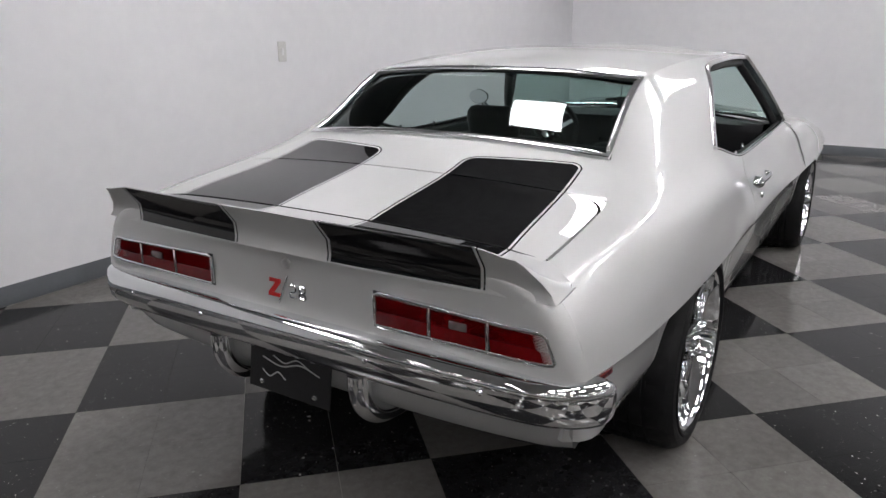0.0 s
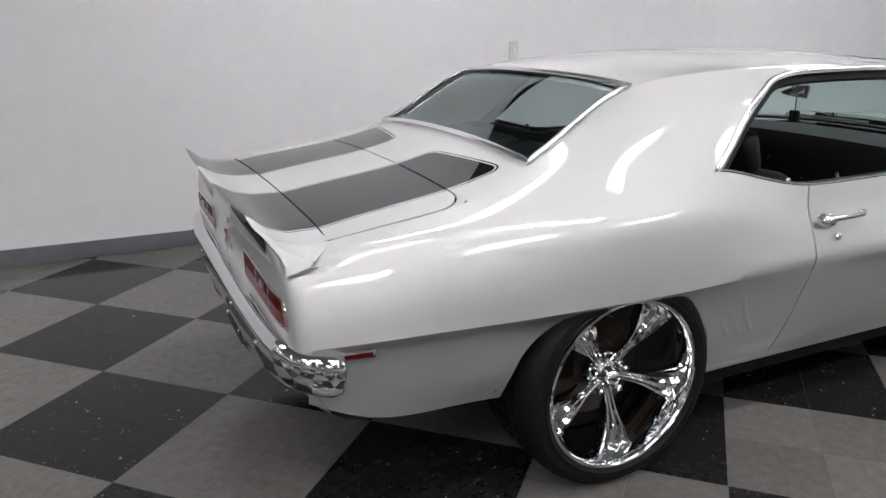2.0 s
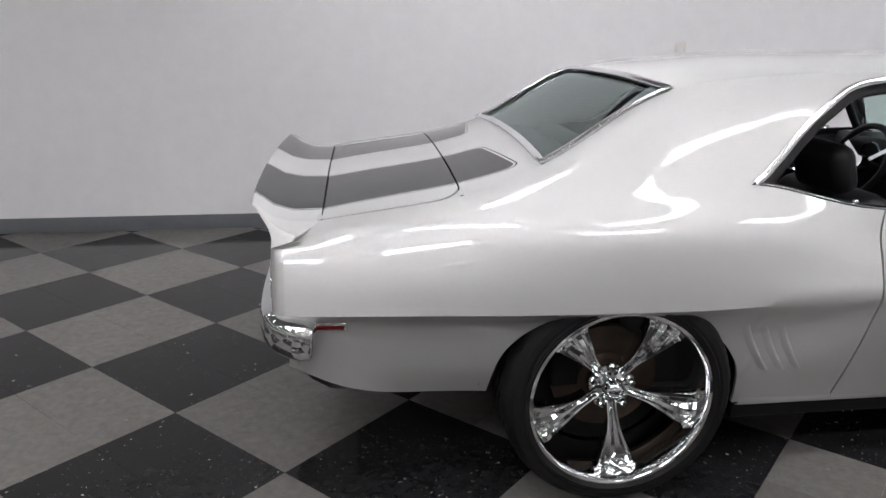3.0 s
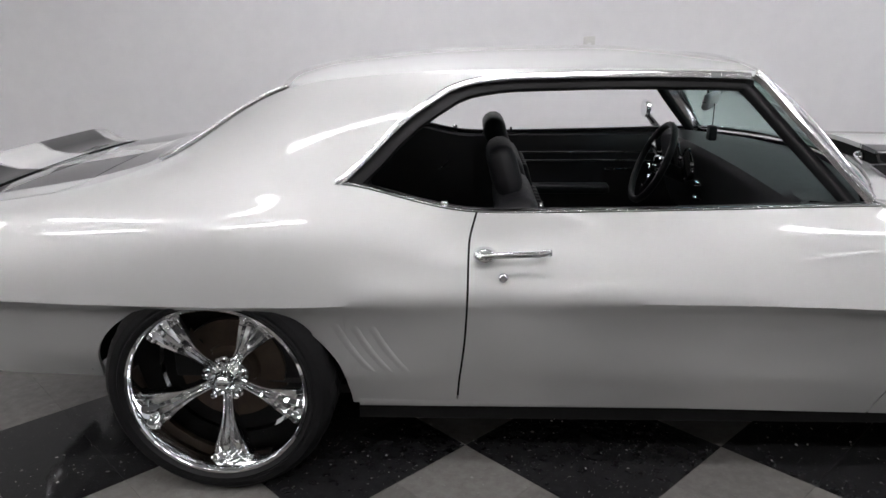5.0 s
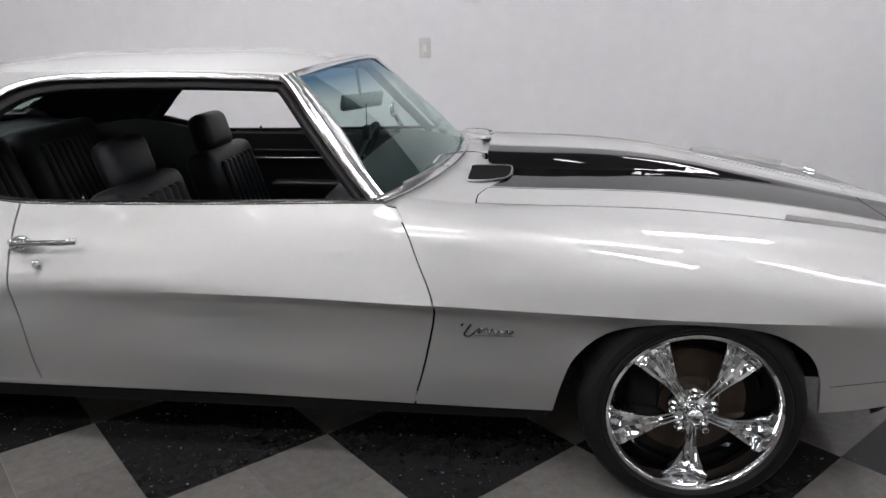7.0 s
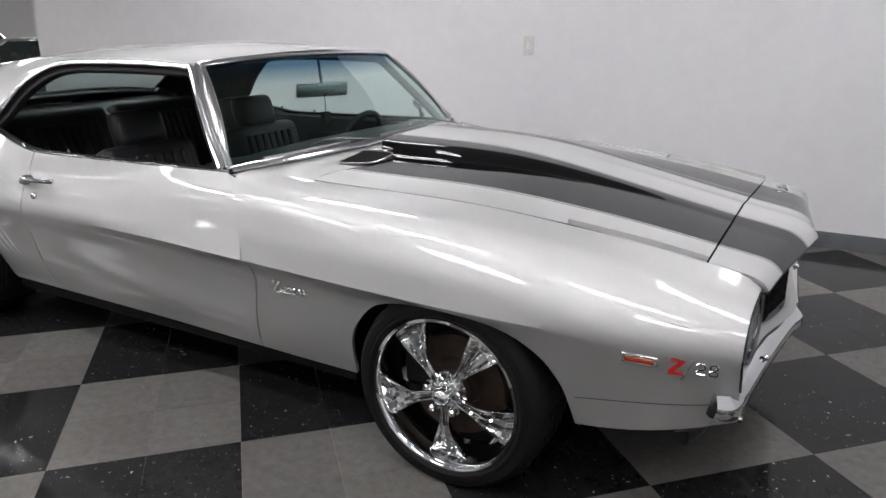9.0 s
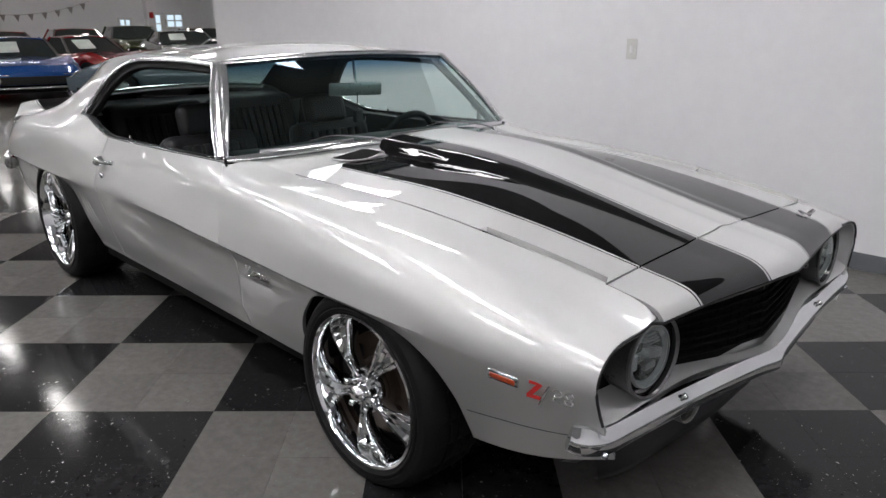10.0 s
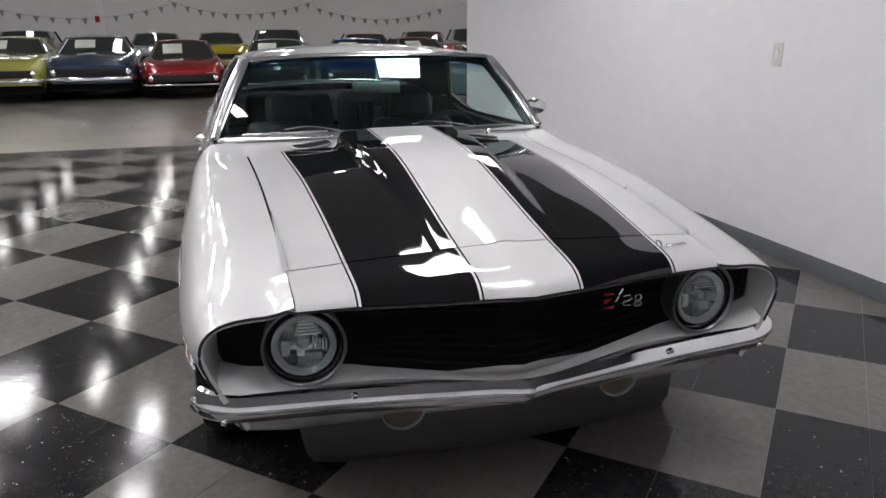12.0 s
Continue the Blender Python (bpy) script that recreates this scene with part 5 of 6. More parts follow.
def cowl():
    bm = bmesh.new()
    ss = np.linspace(-1, 1, 49)
    rows = []
    for k in range(7):
        t = k / 6
        row = []
        for s in ss:
            a = windshield_point(s, 0) + Vector((.004, 0, -.012))
            y = a.y
            u = abs(y)
            x1 = hood_rear(min(u, .64)) - .004 if u < .71 else .66
            x1 = max(x1, a.x + .02)
            if u < .30:
                x1 = .86
            yt, zt = UPPER_FRONT[4](x1)
            z1 = zt + .049 * (1 - min(1, u / yt) ** 2) - (.012 if u < .30 else 0) - .004 * smooth(.60, .66, u)
            b = Vector((x1, y, z1))
            row.append(a.lerp(b, t) + Vector((0, 0, -.004 * math.sin(math.pi * t))))
        rows.append(row)
    grid(bm, rows)
    face_out(bm, (0, 0, 1))
    c = part("cowl_panel", bm, PAINT, coupe, "silver cowl below the windshield", sharp=60)
    for sgn in (-1, 1):
        bm = bmesh.new()
        pts = [(.722, .312), (.716, .35), (.712, .43), (.716, .462), (.74, .47), (.79, .462), (.832, .44), (.85, .40), (.856, .34), (.846, .312), (.80, .308)]
        loop = catmull([(x, sgn * y, .862 + .045 * (1 - (y / .66) ** 2) + .0025 + .008 * (1 - smooth(.31, .40, y))) for x, y in pts], 4, True)
        vs = [bm.verts.new(q) for q in loop]
        bm.faces.new(vs)
        face_out(bm, (0, 0, 1))
        v = part("cowl_vent", bm, DARK, coupe, "black louvred cowl vent")
        bm = bmesh.new()
        sweep(bm, loop, rounded(.005, .006, .002, 1), closed=True)
        face_out(bm)
        part("vent_frame", bm, SATIN, v, "thin bright frame")
        for i in range(7):
            x = .732 + .016 * i
            y1 = .455 if x < .77 else .455 - (x - .77) * .8
            bm = bmesh.new()
            zz = .868 + .045 * (1 - (.38 / .66) ** 2)
            sweep(bm, [(x, sgn * .318, zz + .006), (x, sgn * .36, zz - .002), (x, sgn * y1, zz - .012)], rounded(.005, .003, .001, 1))
            face_out(bm)
            part("slat", bm, DARK, v)
    # dark mouth of the hump
    bm = bmesh.new()
    us = np.linspace(-.26, .26, 21)
    grid(bm, [[(.79, y, front_top(.79, y) - .004) for y in us], [(.79, y, .872) for y in us]])
    part("hood_intake", bm, DARK, coupe)


def wiper(y0, y1):
    """A bright arm and blade lying along the foot of the windshield."""
    def at(y, lift):
        s = y / .785
        p = windshield_point(s, .045)
        return p + Vector((.018, 0, lift))

    bm = bmesh.new()
    foot = Vector((.755, y0, .918))
    arm = [foot, foot + Vector((-.03, (y1 - y0) * .12, .022)), at(y0 + (y1 - y0) * .45, .03), at(y0 + (y1 - y0) * .7, .022)]
    sweep(bm, catmull(arm, 6), rounded(.007, .005, .002, 1))
    lathe(bm, [(0, -.012), (.009, -.01), (.012, 0), (.012, .012)], 14, Matrix.Translation(foot) @ pose(0, 0, 0, -90, 0, 0))
    face_out(bm)
    w = part("wiper", bm, CHROME, coupe, "bright windshield wiper")
    bm = bmesh.new()
    sweep(bm, [at(y0 + (y1 - y0) * t, .006) for t in np.linspace(.28, 1.12, 14)], rounded(.006, .010, .002, 1))
    face_out(bm)
    part("blade", bm, SATIN, w)


cowl()
wiper(-.18, -.62)
wiper(.42, -.06)


def side_mirror():
    bm = bmesh.new()
    lathe(bm, [(.0, -.025), (.03, -.024), (.05, -.015), (.054, 0), (.05, .006), (.0, .008)], 24, pose(.24, .875, .968, 0, 0, 90) @ Matrix.Diagonal((1.25, 1, .8, 1)))
    bmesh.ops.remove_doubles(bm, verts=bm.verts[:], dist=1e-5)
    sweep(bm, catmull([(.29, .815, .885), (.28, .83, .90), (.255, .855, .935), (.245, .87, .955)], 4), ring(.012, 8), scale=lambda t: 1.5 - .7 * t)
    face_out(bm)
    part("side_mirror", bm, CHROME, coupe, "chrome door mirror on the driver's side")


side_mirror()

# ---- inside the coupe ----


def bucket_seat(y):
    s = new("front_seat")
    s.parent = coupe
    bm = bmesh.new()
    box(bm, (-.36, -.25, .30), (.16, .25, .50), .06)
    part("seat_cushion", bm, VINYL, s, "black vinyl seat cushion")
    bm = bmesh.new()
    m = pose(-.36, 0, .46, 0, -16, 0)
    box(bm, (-.07, -.25, -.02), (.07, .25, .42), .055, m)
    part("backrest", bm, VINYL, s, "black pleated vinyl backrest")
    for k in range(7):
        bm = bmesh.new()
        yy = -.15 + .05 * k
        box(bm, (.055, yy - .021, .04), (.088, yy + .021, .36), .014, m)
        part("pleat", bm, VINYL, s)
    bm = bmesh.new()
    box(bm, (-.05, -.135, .40), (.045, .135, .575), .045, m)
    part("headrest", bm, VINYL, s, "black padded headrest")
    for q in (-.05, .05):
        bm = bmesh.new()
        sweep(bm, [m @ Vector((0, q, .40)), m @ Vector((0, q, .46))], ring(.006, 8), up=(1, 0, 0))
        part("headrest_post", bm, CHROME, s)
    s.matrix_basis = pose(-.01, y, -.01)


def cabin():
    bm = bmesh.new()
    box(bm, (-1.25, -.74, .27), (.75, .74, .30))
    part("cabin_floor", bm, CARPET, coupe, "black carpeted floor")
    bm = bmesh.new()
    box(bm, (-.75, -.11, .29), (.55, .11, .44), .04)
    part("centre_console", bm, VINYL, coupe)
    bm = bmesh.new()
    sweep(bm, [(-.05, 0, .43), (-.03, 0, .62)], ring(.008, 8), up=(1, 0, 0))
    lathe(bm, [(0, -.03), (.016, -.02), (.02, 0), (.014, .02), (0, .028)], 14, pose(-.03, 0, .635, 90, 0, 0))
    part("gear_lever", bm, CHROME, coupe, "chrome gear lever")
    # dashboard
    bm = bmesh.new()
    rows = []
    for t in np.linspace(-1, 1, 25):
        y = .74 * t
        e = .02 * t * t
        w = windshield_point(y / .785, 0)
        rows.append([(w.x - .02, y, w.z - .02), (w.x - .14, y, w.z - .003), (max(.315, w.x - .22), y, .908 - e), (.303, y, .893 - e), (.292, y, .86 - e), (.315, y, .70), (.33, y, .62), (.36, y, .55)])
    grid(bm, rows)
    face_out(bm, (0, 0, 1))
    part("dashboard", bm, VINYL, coupe, "black padded dashboard")
    for y in (.28, .46):
        bm = bmesh.new()
        lathe(bm, [(.062, -.012), (.066, -.02), (.07, -.012), (.07, .02)], 24, pose(.305, y, .80, 0, 0, 270) @ pose(0, 0, 0))
        face_out(bm)
        part("gauge_ring", bm, CHROME, coupe, "chrome gauge ring")
    for y, z in ((.1, .70), (.1, .76), (-.1, .70), (-.45, .76)):
        bm = bmesh.new()
        lathe(bm, [(0, .03), (.012, .028), (.015, .01), (.015, 0)], 12, pose(.30, y, z, 0, 0, 90))
        face_out(bm)
        part("dash_knob", bm, CHROME, coupe)
    # rear bench, parcel shelf, bulkheads and headliner
    bm = bmesh.new()
    box(bm, (-1.15, -.60, .30), (-.72, .60, .52), .06)
    b = part("rear_bench", bm, VINYL, coupe, "black pleated vinyl rear bench")
    m = pose(-1.10, 0, .51, 0, -20, 0)
    for y0, y1 in ((-.60, -.02), (.02, .60)):
        bm = bmesh.new()
        box(bm, (-.08, y0, 0), (.07, y1, .47), .05, m)
        part("bench_back", bm, VINYL, b)
        for k in range(9):
            yy = y0 + .11 + (y1 - y0 - .22) * k / 8
            bm = bmesh.new()
            box(bm, (.05, yy - .02, .05), (.086, yy + .02, .38), .014, m)
            part("pleat", bm, VINYL, b)
    bm = bmesh.new()
    rows = [[(x, y, z) for y in np.linspace(-.66, .66, 9)] for x, z in ((-1.22, .905), (-1.30, .93), (-1.57, .95))]
    grid(bm, rows)
    part("parcel_shelf", bm, VINYL, coupe, "black parcel shelf below the rear window")
    bm = bmesh.new()
    rows = []
    for x in np.linspace(-1.15, .19, 16):
        yt = UPPER_REAR[4](x)[0]
        rows.append([(x, yy, top_z(x, yy) - .03) for yy in across(yt * .99, 16)])
    grid(bm, rows)
    face_out(bm, (0, 0, -1))
    part("headliner", bm, BLACK, coupe, "black headliner")
    for sgn in (-1, 1):
        # sail panel trim
        bm = bmesh.new()
        rows = []
        for x in np.linspace(-1.50, -.62, 24):
            low = 6.0 if x <= -1.0 else v_at(x, SILL(x), False, 6.0, 8.0)
            rows.append([(x, sgn * (side(x, v)[0] - .028), side(x, v)[1] - .004) for v in np.linspace(low, 8, 8)])
        grid(bm, rows)
        face_out(bm, (0, -sgn, 0))
        part("sail_trim", bm, BLACK, coupe)
        # door card
        bm = bmesh.new()
        rows = [[(x, sgn * y, z) for y, z in ((.785, .862), (.755, .855), (.74, .80), (.745, .70), (.73, .60), (.735, .45), (.74, .30))] for x in np.linspace(-.60, .50, 14)]
        grid(bm, rows)
        rows = [[(x, sgn * y, z) for y, z in ((.785, SILL_IN(x)), (.745, SILL_IN(x) - .01), (.72, .72), (.70, .5), (.70, .30))] for x in np.linspace(-1.32, -.60, 12)]
        grid(bm, rows)
        face_out(bm, (0, -sgn, 0))
        d = part("door_card", bm, VINYL, coupe, "black vinyl door card with bright strips")
        for z, x0, x1 in ((.775, -.45, .40), (.735, -.45, .40)):
            bm = bmesh.new()
            sweep(bm, [(x0, sgn * .738, z), (x1, sgn * .738, z)], rounded(.006, .010, .002, 1))
            part("trim_strip", bm, CHROME, d, "thin bright strip")
        bm = bmesh.new()
        box(bm, (-.35, min(sgn * .66, sgn * .74), .585), (.05, max(sgn * .66, sgn * .74), .63), .015)
        part("armrest", bm, VINYL, d)
        bm = bmesh.new()
        sweep(bm, catmull([(.18, sgn * .735, .68), (.15, sgn * .70, .70), (.05, sgn * .695, .70), (.03, sgn * .71, .70)], 4), ring(.007, 8))
        part("window_crank", bm, CHROME, d, "chrome window crank")
        bm = bmesh.new()
        sweep(bm, catmull([(-.77, sgn * .715, .70), (-.75, sgn * .69, .71), (-.72, sgn * .685, .745)], 4), ring(.007, 8))
        part("window_crank", bm, CHROME, d)
        bm = bmesh.new()
        lathe(bm, [(0, .028), (.006, .026), (.006, 0)], 10, pose(-.42, sgn * .775, .866, 90, 0, 0))
        part("lock_knob", bm, CHROME, d)
    # steering wheel
    m = pose(.172, .385, .79, 0, -66, 0)
    bm = bmesh.new()
    sweep(bm, [m @ Vector((.175 * math.cos(a), .175 * math.sin(a), 0)) for a in np.linspace(0, 2 * math.pi, 40, endpoint=False)], ring(.015, 10), up=m.to_3x3() @ Vector((0, 0, 1)), closed=True)
    face_out(bm)
    w = part("steering_wheel", bm, VINYL, coupe, "black three-spoke steering wheel with chrome spokes")
    for a in (0, 120, 240):
        bm = bmesh.new()
        p = radians(a + 180)
        sweep(bm, [m @ Vector((.03 * math.cos(p), .03 * math.sin(p), -.02)), m @ Vector((.168 * math.cos(p), .168 * math.sin(p), 0))], rounded(.026, .005, .002, 1), up=m.to_3x3() @ Vector((0, 0, 1)))
        part("wheel_spoke", bm, CHROME, w)
    bm = bmesh.new()
    lathe(bm, [(0, -.02), (.03, -.018), (.042, -.006), (.042, .02)], 20, m @ pose(0, 0, -.015, -90, 0, 0))
    part("horn_button", bm, CHROME, w)
    bm = bmesh.new()
    sweep(bm, [m @ Vector((0, 0, -.02)), m @ Vector((0, 0, -.22))], ring(.03, 12), up=(0, 1, 0))
    part("steering_column", bm, BLACK, w)
    # inside mirror with a small hanging trinket
    bm = bmesh.new()
    box(bm, (-.012, -.122, -.03), (.012, .122, .03), .011, pose(.275, .0, 1.094, 0, 10, -26))
    im = part("inside_mirror", bm, SATIN, coupe, "rear-view mirror on the windshield")
    bm = bmesh.new()
    box(bm, (-.0145, -.112, -.024), (-.0125, .112, .024), 0, pose(.275, .0, 1.094, 0, 10, -26))
    part("mirror_glass", bm, CHROME, im)
    bm = bmesh.new()
    sweep(bm, [(.268, .01, 1.10), (.252, .01, 1.228)], ring(.006, 8), up=(0, 1, 0))
    part("mirror_arm", bm, CHROME, im)
    bm = bmesh.new()
    sweep(bm, [(.288, .0, 1.08), (.288, .0, 1.0)], ring(.002, 6), up=(0, 1, 0))
    box(bm, (.274, -.022, .945), (.302, .022, 1.0), .006)
    part("hanging_tag", bm, BLACK, im, "dark tag hanging from the mirror")


SILL_IN = pchip([(-1.35, .90), (-1.0, .935), (-.8, .895), (-.68, .868), (-.58, .86)])
bucket_seat(-.37), bucket_seat(.37)
cabin()

# ---- the showroom beyond: parked cars ----
CAR_GLASS = plain("dark_car_glass", (0.03, 0.04, 0.04), 0.05, coat=1.0, spec=0.8)
CARD = plain("white_card", (0.7, 0.75, 0.7), 0.7)


def car_paint(name, color):
    return plain(name, color, 0.25, 0.15, 0.06, 2.0, coat=1.0)


def parked_car(label, color, m, style, card=True):
    """A car in its own frame: nose towards +x at x = 0, wheels on z = 0. style: 'wedge', 'muscle', 'classic' or 'truck'."""
    length, half, hood_h, deck_h, roof_h, cab, peak = {
        "wedge": (4.6, .87, .76, .78, 1.20, (-1.75, -2.3, -2.85, -3.35), .09),
        "muscle": (4.9, .93, .90, .95, 1.29, (-1.75, -2.3, -3.35, -3.9), .02),
        "classic": (4.8, .90, .96, .96, 1.36, (-1.6, -2.05, -3.3, -3.75), .06),
        "truck": (5.2, .95, 1.0, .98, 1.44, (-1.7, -2.1, -3.1, -3.35), .03),
    }[style]
    body_paint = car_paint("car_lacquer", color)
    car = thing("parked_car", label, "car", "parked cars")
    top_f = pchip([(-length, deck_h - .06), (-length + .4, deck_h), (cab[3], deck_h + .02), (cab[0], hood_h + .03), (-.9, hood_h), (-.25, hood_h - .07), (0, hood_h - .2)])
    wid_f = pchip([(-length, half - .12), (-length + .5, half - .02), (-2.2, half), (-.9, half), (-.3, half - .04), (0, half - .14)])
    bm = bmesh.new()
    rows = []
    for x in stations(-length, 0, .16, (-length, -.08, 0)):
        w, zt = wid_f(x), top_f(x)
        low = .24 + .12 * smooth(-.5, 0, x) + .14 * (1 - smooth(-length, -length + .5, x))
        bump = 0
        for wx in (-.85, -length + 1.0):
            d = abs(x - wx)
            if d < .36:
                low = max(low, .30 + .36 * math.sqrt(max(0, 1 - (d / .36) ** 2)))
            bump = max(bump, peak * math.exp(-(d / .55) ** 2))
        half_sec = [(w - .06, low), (w - .01, max(low + .02, .45)), (w, max(low + .04, .58)), (w - .02, zt - .14), (w - .06, zt - .05 + bump * .6), (w - .14, zt + bump), (w - .32, zt + bump * .4), (w * .35, zt + .02), (0, zt + .035)]
        rows.append([(x, -y, z) for y, z in half_sec] + [(x, y, z) for y, z in half_sec[-2::-1]])
    vs = grid(bm, rows)
    bm.faces.new(vs[0])
    bm.faces.new(vs[-1][::-1])
    face_out(bm)
    part("body", bm, body_paint, car, sharp=45)
    # greenhouse: glass all round, then the roof
    zb = (top_f(cab[0]) + top_f(cab[3])) / 2
    wr = half - .33
    bm = bmesh.new()
    lower = [(cab[0] + .0, -half + .16, zb - .03), (cab[0] + .08, 0, zb + .0), (cab[0], half - .16, zb - .03), (cab[3], half - .18, zb - .03), (cab[3] - .05, 0, zb), (cab[3], -half + .18, zb - .03)]
    upper = [(cab[1], -wr, roof_h - .06), (cab[1] + .04, 0, roof_h - .03), (cab[1], wr, roof_h - .06), (cab[2], wr, roof_h - .06), (cab[2] - .03, 0, roof_h - .03), (cab[2], -wr, roof_h - .06)]
    grid(bm, [lower, upper], closed_v=True)
    face_out(bm)
    part("glass", bm, CAR_GLASS, car, "dark window glass", flat=True)
    bm = bmesh.new()
    rr = []
    for t in np.linspace(0, 1, 7):
        x = cab[1] + .03 + (cab[2] - cab[1] - .06) * t
        rr.append([(x, y, roof_h - .055 + .05 * (1 - (y / wr) ** 2) ** .6 * (1 - .5 * abs(2 * t - 1) ** 3)) for y in np.linspace(-wr, wr, 9)])
    grid(bm, rr)
    face_out(bm, (0, 0, 1))
    flange(bm, .03)
    part("roof", bm, body_paint, car)
    for sgn in (-1, 1):
        for a, b in (((cab[0], half - .16, zb - .03), (cab[1], wr, roof_h - .05)), ((cab[3], half - .18, zb - .03), (cab[2], wr, roof_h - .05))):
            bm = bmesh.new()
            sweep(bm, [(a[0], sgn * a[1], a[2]), (b[0], sgn * b[1], b[2])], rounded(.06, .04, .01, 1), up=(1, 0, 1))
            face_out(bm)
            part("roof_pillar", bm, CHROME if a[0] == cab[0] else body_paint, car)
    # nose: grille, bumper, lamps
    bm = bmesh.new()
    gz = hood_h - .33
    box(bm, (-.06, -half + .25, gz - .07), (.012, half - .25, gz + .08), .02)
    part("grille", bm, BLACK, car, "black grille")
    bm = bmesh.new()
    path = [(-.28, -half + .02, gz - .12), (-.06, -half + .10, gz - .12), (.045, -half + .3, gz - .12), (.06, 0, gz - .12), (.045, half - .3, gz - .12), (-.06, half - .10, gz - .12), (-.28, half - .02, gz - .12)]
    sweep(bm, catmull(path, 4), rounded(.05, .07 if style != "wedge" else .04, .015, 2))
    face_out(bm)
    part("front_bumper", bm, CHROME, car, "chrome bumper")
    for sgn in (-1, 1):
        if style == "wedge":
            bm = bmesh.new()
            box(bm, (-.02, min(sgn * .45, sgn * .68), gz + .10), (.01, max(sgn * .45, sgn * .68), gz + .115), .003)
            part("lamp_trim", bm, CHROME, car)
        bm = bmesh.new()
        lathe(bm, [(0, -.03), (.05, -.025), (.075, -.01), (.085, .01), (.085, .04)], 18, pose(-.015, sgn * (half - .25), gz + .01, 0, 0, 90))
        bmesh.ops.remove_doubles(bm, verts=bm.verts[:], dist=1e-4)
        face_out(bm)
        part("headlight", bm, CHROME, car, "round headlight")
    bm = bmesh.new()
    box(bm, (-length + .1, -half + .1, .2), (-.15, half - .1, .42))
    part("underbody", bm, DARK, car)
    for wx in (-.85, -length + 1.0):
        for sgn in (-1, 1):
            w = new("wheel")
            w.parent = car
            bm = bmesh.new()
            lathe(bm, [(.2, -.02), (.25, -.03), (.31, -.015), (.325, .02), (.325, .16), (.30, .2), (.2, .2)], 28)
            face_out(bm)
            part("tyre", bm, RUBBER, w)
            bm = bmesh.new()
            lathe(bm, [(0, -.02), (.05, -.025), (.08, .01), (.17, .02), (.195, -.015), (.205, -.02)], 20)
            bmesh.ops.remove_doubles(bm, verts=bm.verts[:], dist=1e-4)
            face_out(bm)
            part("rim", bm, CHROME, w)
            w.matrix_basis = pose(wx, sgn * (half - .03), .325, 0, 0, 0 if sgn < 0 else 180)
    if card:
        bm = bmesh.new()
        a, b = Vector((cab[0] + .075, .12, zb)), Vector((cab[1] + .05, .12, roof_h - .04))
        p, q = a.lerp(b, .25) + Vector((.012, 0, .012)), a.lerp(b, .80) + Vector((.012, 0, .012))
        v4 = [bm.verts.new(c) for c in ((p.x - .02, -.42, p.z - .005), (p.x, .0, p.z), (q.x, .0, q.z), (q.x - .02, -.42, q.z - .005))]
        bm.faces.new(v4)
        r = bmesh.ops.extrude_face_region(bm, geom=bm.faces[:])
        bmesh.ops.translate(bm, vec=(-.004, 0, -.004), verts=[g for g in r["geom"] if isinstance(g, bmesh.types.BMVert)])
        face_out(bm)
        part("window_card", bm, CARD, car, "pale price card behind the windshield")
    car.matrix_basis = m
    return car


def fill_showroom():
    red, blue, yellow = (.30, .012, .012), (.018, .045, .12), (.42, .42, .10)
    front = [
        ("pale yellow muscle car parked nose out", yellow, -15.2, -5.75, 4, "muscle", True),
        ("dark blue muscle car parked nose out", (.03, .05, .095), -15.6, -3.75, 4, "muscle", True),
        ("red low sports car parked nose out", red, -15.3, -1.65, 2, "wedge", True),
        ("grey-green low sports car parked nose out", (.07, .075, .06), -14.9, .5, -6, "wedge", True),
        ("bright blue low sports car parked nose out", (.02, .09, .32), -14.9, 2.65, -8, "wedge", True),
        ("red fastback parked nose out", (.34, .012, .014), -13.7, 4.8, 10, "wedge", True),
        ("dark green coupe parked nose out", (.02, .03, .025), -15.2, 7.0, -14, "muscle", True),
    ]
    back = [
        ("black tall wagon in the rear row", (.01, .01, .012), -20.6, -6.6, 0, "truck", False),
        ("white sedan in the rear row", (.55, .55, .54), -20.8, -4.6, 0, "muscle", False),
        ("white and blue sedan in the rear row", (.3, .34, .4), -20.4, -2.6, 3, "classic", False),
        ("bright yellow coupe in the rear row", (.5, .42, .03), -21.2, -.7, 0, "classic", False),
        ("black pickup in the rear row", (.012, .012, .013), -20.2, 1.2, 0, "truck", False),
        ("bright red coupe in the rear row", (.32, .012, .014), -20.2, 4.1, -3, "muscle", False),
        ("red sedan in the rear row", (.32, .014, .014), -20.9, 6.2, -8, "classic", False),
        ("olive green van in the rear row", (.06, .08, .03), -21.2, 8.2, -8, "truck", False),
        ("tan soft-top car in the rear row", (.22, .15, .08), -20.4, 10.3, -12, "classic", False),
    ]
    for row, near in ((front[:5], .85), (front[5:], 1.0), (back, .96)):
        for lab, col, x, y, turn, style, card in row:
            parked_car(lab, col, pose(3.9 + (x - 3.9) * near, -.7 + (y + .7) * near, 0, 0, 0, turn), style, card)
    parked_car("slate blue low sports car parked across the aisle", (.10, .14, .17), pose(-10.8, 2.46, 0, 0, 0, -124), "wedge", False)
    parked_car("navy blue truck beside the cross wall", (.012, .015, .04), pose(-10.5, 9.4, 0, 0, 0, -100), "truck", False)


fill_showroom()

PANE_GLOW = glow("daylight_pane", (0.72, 0.88, 1.0), 1.0)
FRAME_PAINT = plain("white_frame", (0.7, 0.7, 0.7), 0.5)


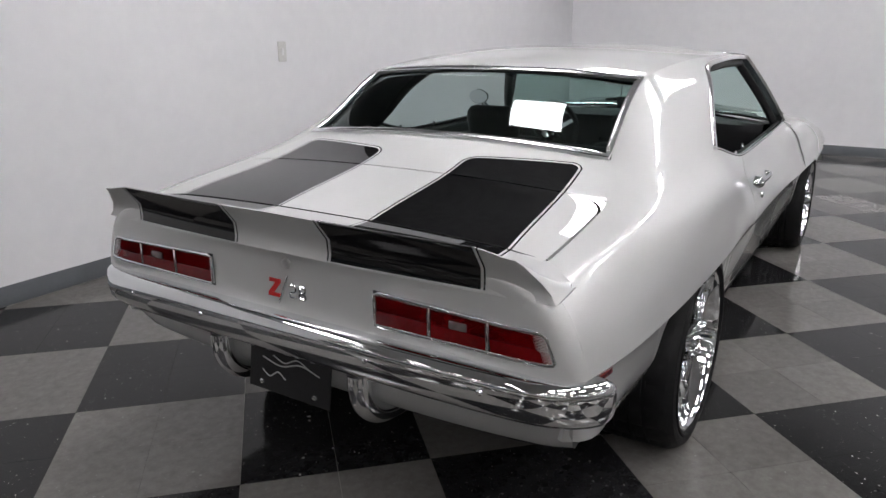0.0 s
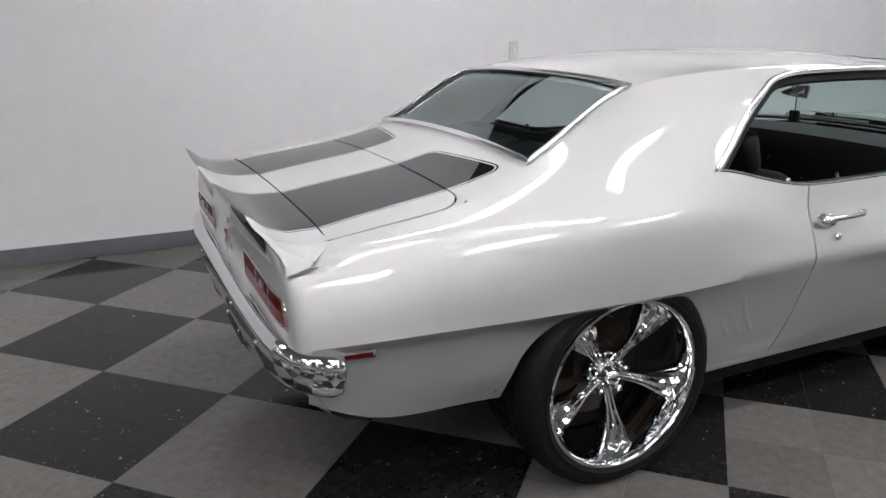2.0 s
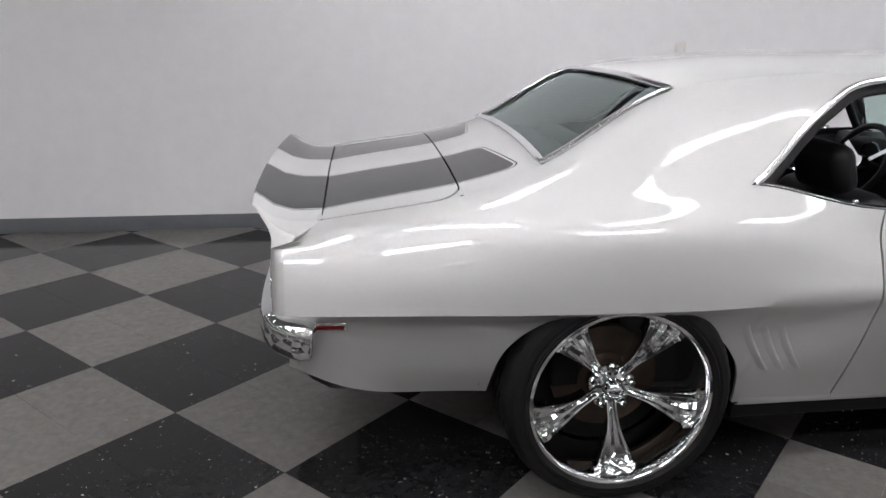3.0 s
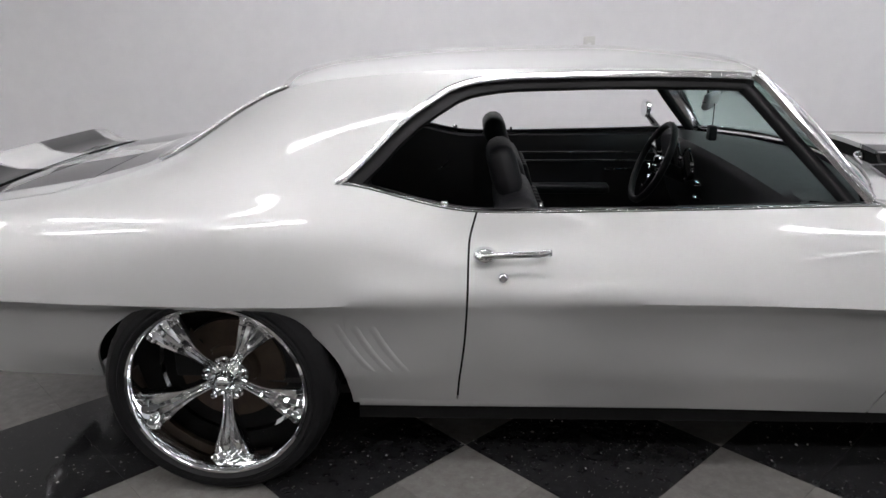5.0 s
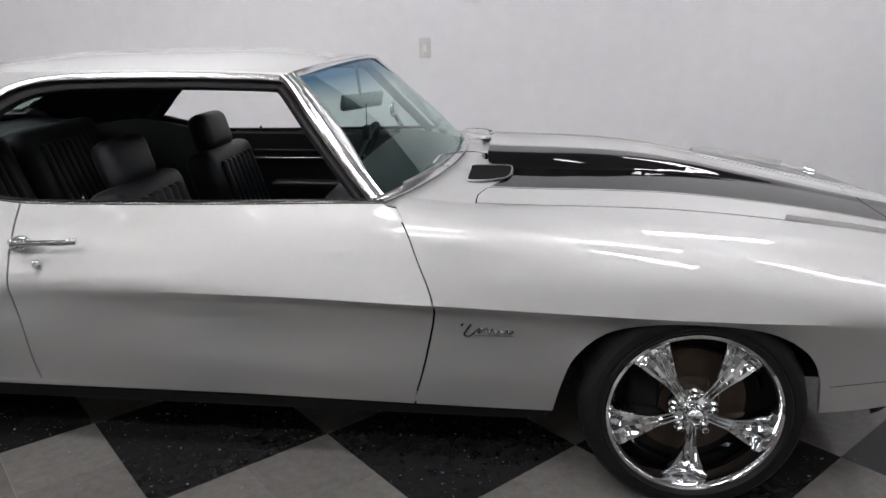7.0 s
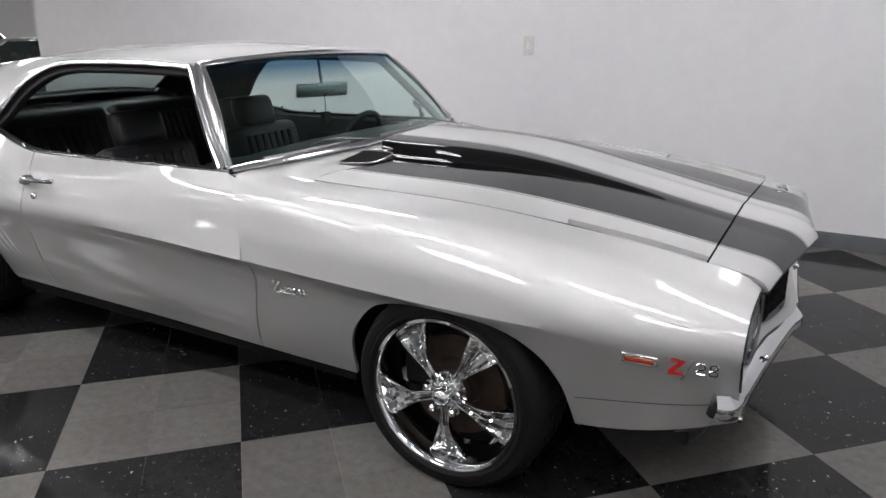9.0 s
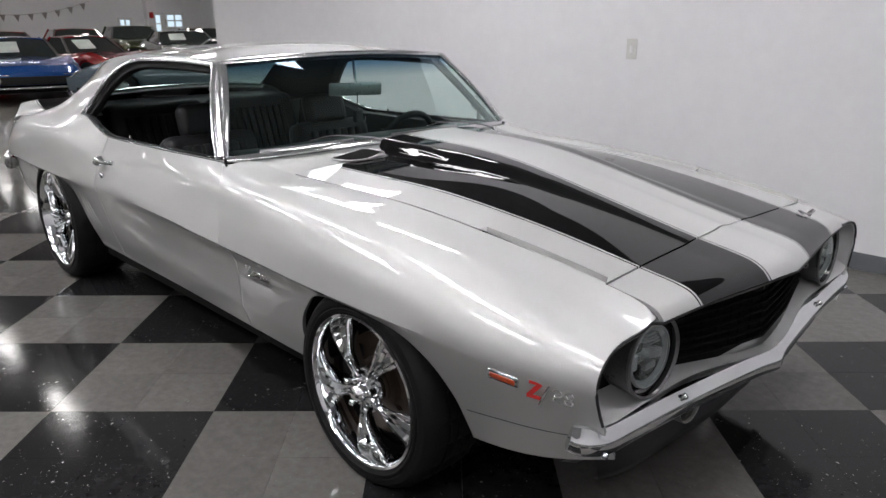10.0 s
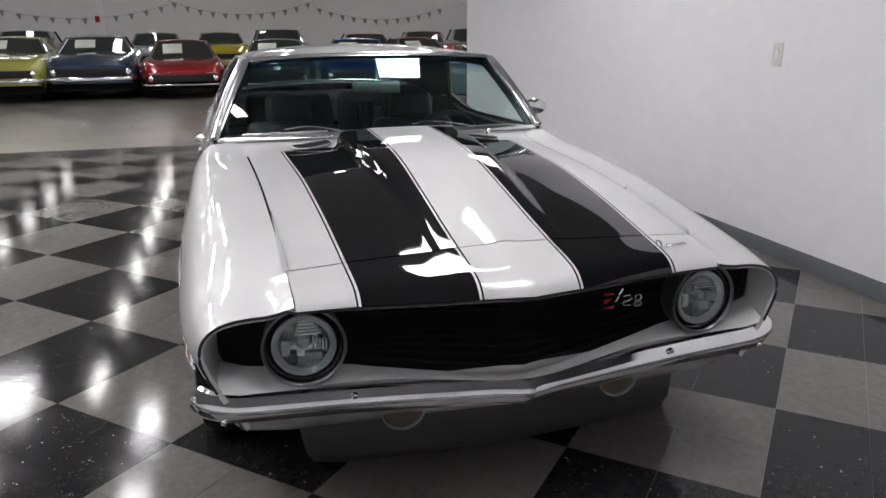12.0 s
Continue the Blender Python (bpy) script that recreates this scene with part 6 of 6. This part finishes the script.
def far_window(y, z, w, h, name):
    win = tagged(new(name), "small daylit window in the far wall", "window", kind="structure")
    bm = bmesh.new()
    for lo, hi in (((0, -w / 2 - .06, -h / 2 - .06), (.05, w / 2 + .06, -h / 2)), ((0, -w / 2 - .06, h / 2), (.05, w / 2 + .06, h / 2 + .06)), ((0, -w / 2 - .06, -h / 2), (.05, -w / 2, h / 2)), ((0, w / 2, -h / 2), (.05, w / 2 + .06, h / 2)), ((.004, -.025, -h / 2), (.045, .025, h / 2)), ((.004, -w / 2, -.02), (.04, w / 2, .02))):
        box(bm, lo, hi)
    part("window_frame", bm, FRAME_PAINT, win)
    for a in (-1, 1):
        for b in (-1, 1):
            bm = bmesh.new()
            box(bm, (.004, a * w / 4 - w / 4 + .03, b * h / 4 - h / 4 + .025), (.012, a * w / 4 + w / 4 - .03, b * h / 4 + h / 4 - .025))
            part("pane", bm, PANE_GLOW, win)
    win.matrix_basis = pose(FAR_X + .003, y, z)


far_window(9.78, 1.34, .42, .66, "window_1")
far_window(10.92, 1.5, .62, .72, "window_2")
far_window(11.8, 1.62, .66, .50, "window_3")


def wall_things():
    # light switch plate on the partition
    bm = bmesh.new()
    box(bm, (-.040, -.006, -.068), (.040, .0, .068), .003)
    plate = part("switch_plate", bm, plain("ivory_plate", (0.6, 0.6, 0.58), 0.35))
    tagged(plate, "white light switch plate on the wall", "switch plate")
    for x in (0.0,):
        bm = bmesh.new()
        box(bm, (x - .012, -.011, -.026), (x + .012, -.005, .026), .002)
        part("rocker", bm, FRAME_PAINT, plate, "white rocker")
    plate.matrix_basis = pose(.20, WALL_Y - .0005, 1.215)
    # strings of small flags on the far wall
    flag = plain("faded_flag", (0.3, 0.28, 0.27), 0.8)
    for k, (y0, y1, z) in enumerate(((-9.0, -2.5, 2.35), (-2.5, 3.0, 2.5), (3.0, 8.5, 2.3))):
        g = thing("flag_garland", "string of small dark pennant flags on the far wall", "garland", "flag garlands")
        bm = bmesh.new()
        pts = [(FAR_X + .03, y0 + (y1 - y0) * t, z - .5 * (1 - (2 * t - 1) ** 2)) for t in np.linspace(0, 1, 13)]
        sweep(bm, pts, ring(.006, 5))
        part("cord", bm, flag, g)
        for a, b in zip(pts, pts[1:]):
            bm = bmesh.new()
            c = (Vector(a) + Vector(b)) / 2
            w = .10
            vs = [bm.verts.new((c.x + .004, c.y - w, c.z)), bm.verts.new((c.x + .004, c.y + w, c.z)), bm.verts.new((c.x + .012, c.y + .02, c.z - .24))]
            bm.faces.new(vs)
            r = bmesh.ops.extrude_face_region(bm, geom=bm.faces[:])
            bmesh.ops.translate(bm, vec=(.006, 0, 0), verts=[q for q in r["geom"] if isinstance(q, bmesh.types.BMVert)])
            face_out(bm)
            part("flag", bm, flag, g)
    # steel column with a red alarm box
    col = thing("column", "white square column with a red alarm box", "column")
    bm = bmesh.new()
    box(bm, (-.15, -.15, 0), (.15, .15, CEIL), .01)
    part("shaft", bm, WALL, col)
    bm = bmesh.new()
    box(bm, (.15, -.07, 1.68), (.21, .07, 1.88), .01)
    part("alarm_box", bm, RED, col, "red alarm box")
    col.matrix_basis = pose(-24.0, 9.5, 0)
    copy_thing(col, pose(-24.0, -4.6, 0))


wall_things()

# ---- floor tiles ----
lay_tiles()
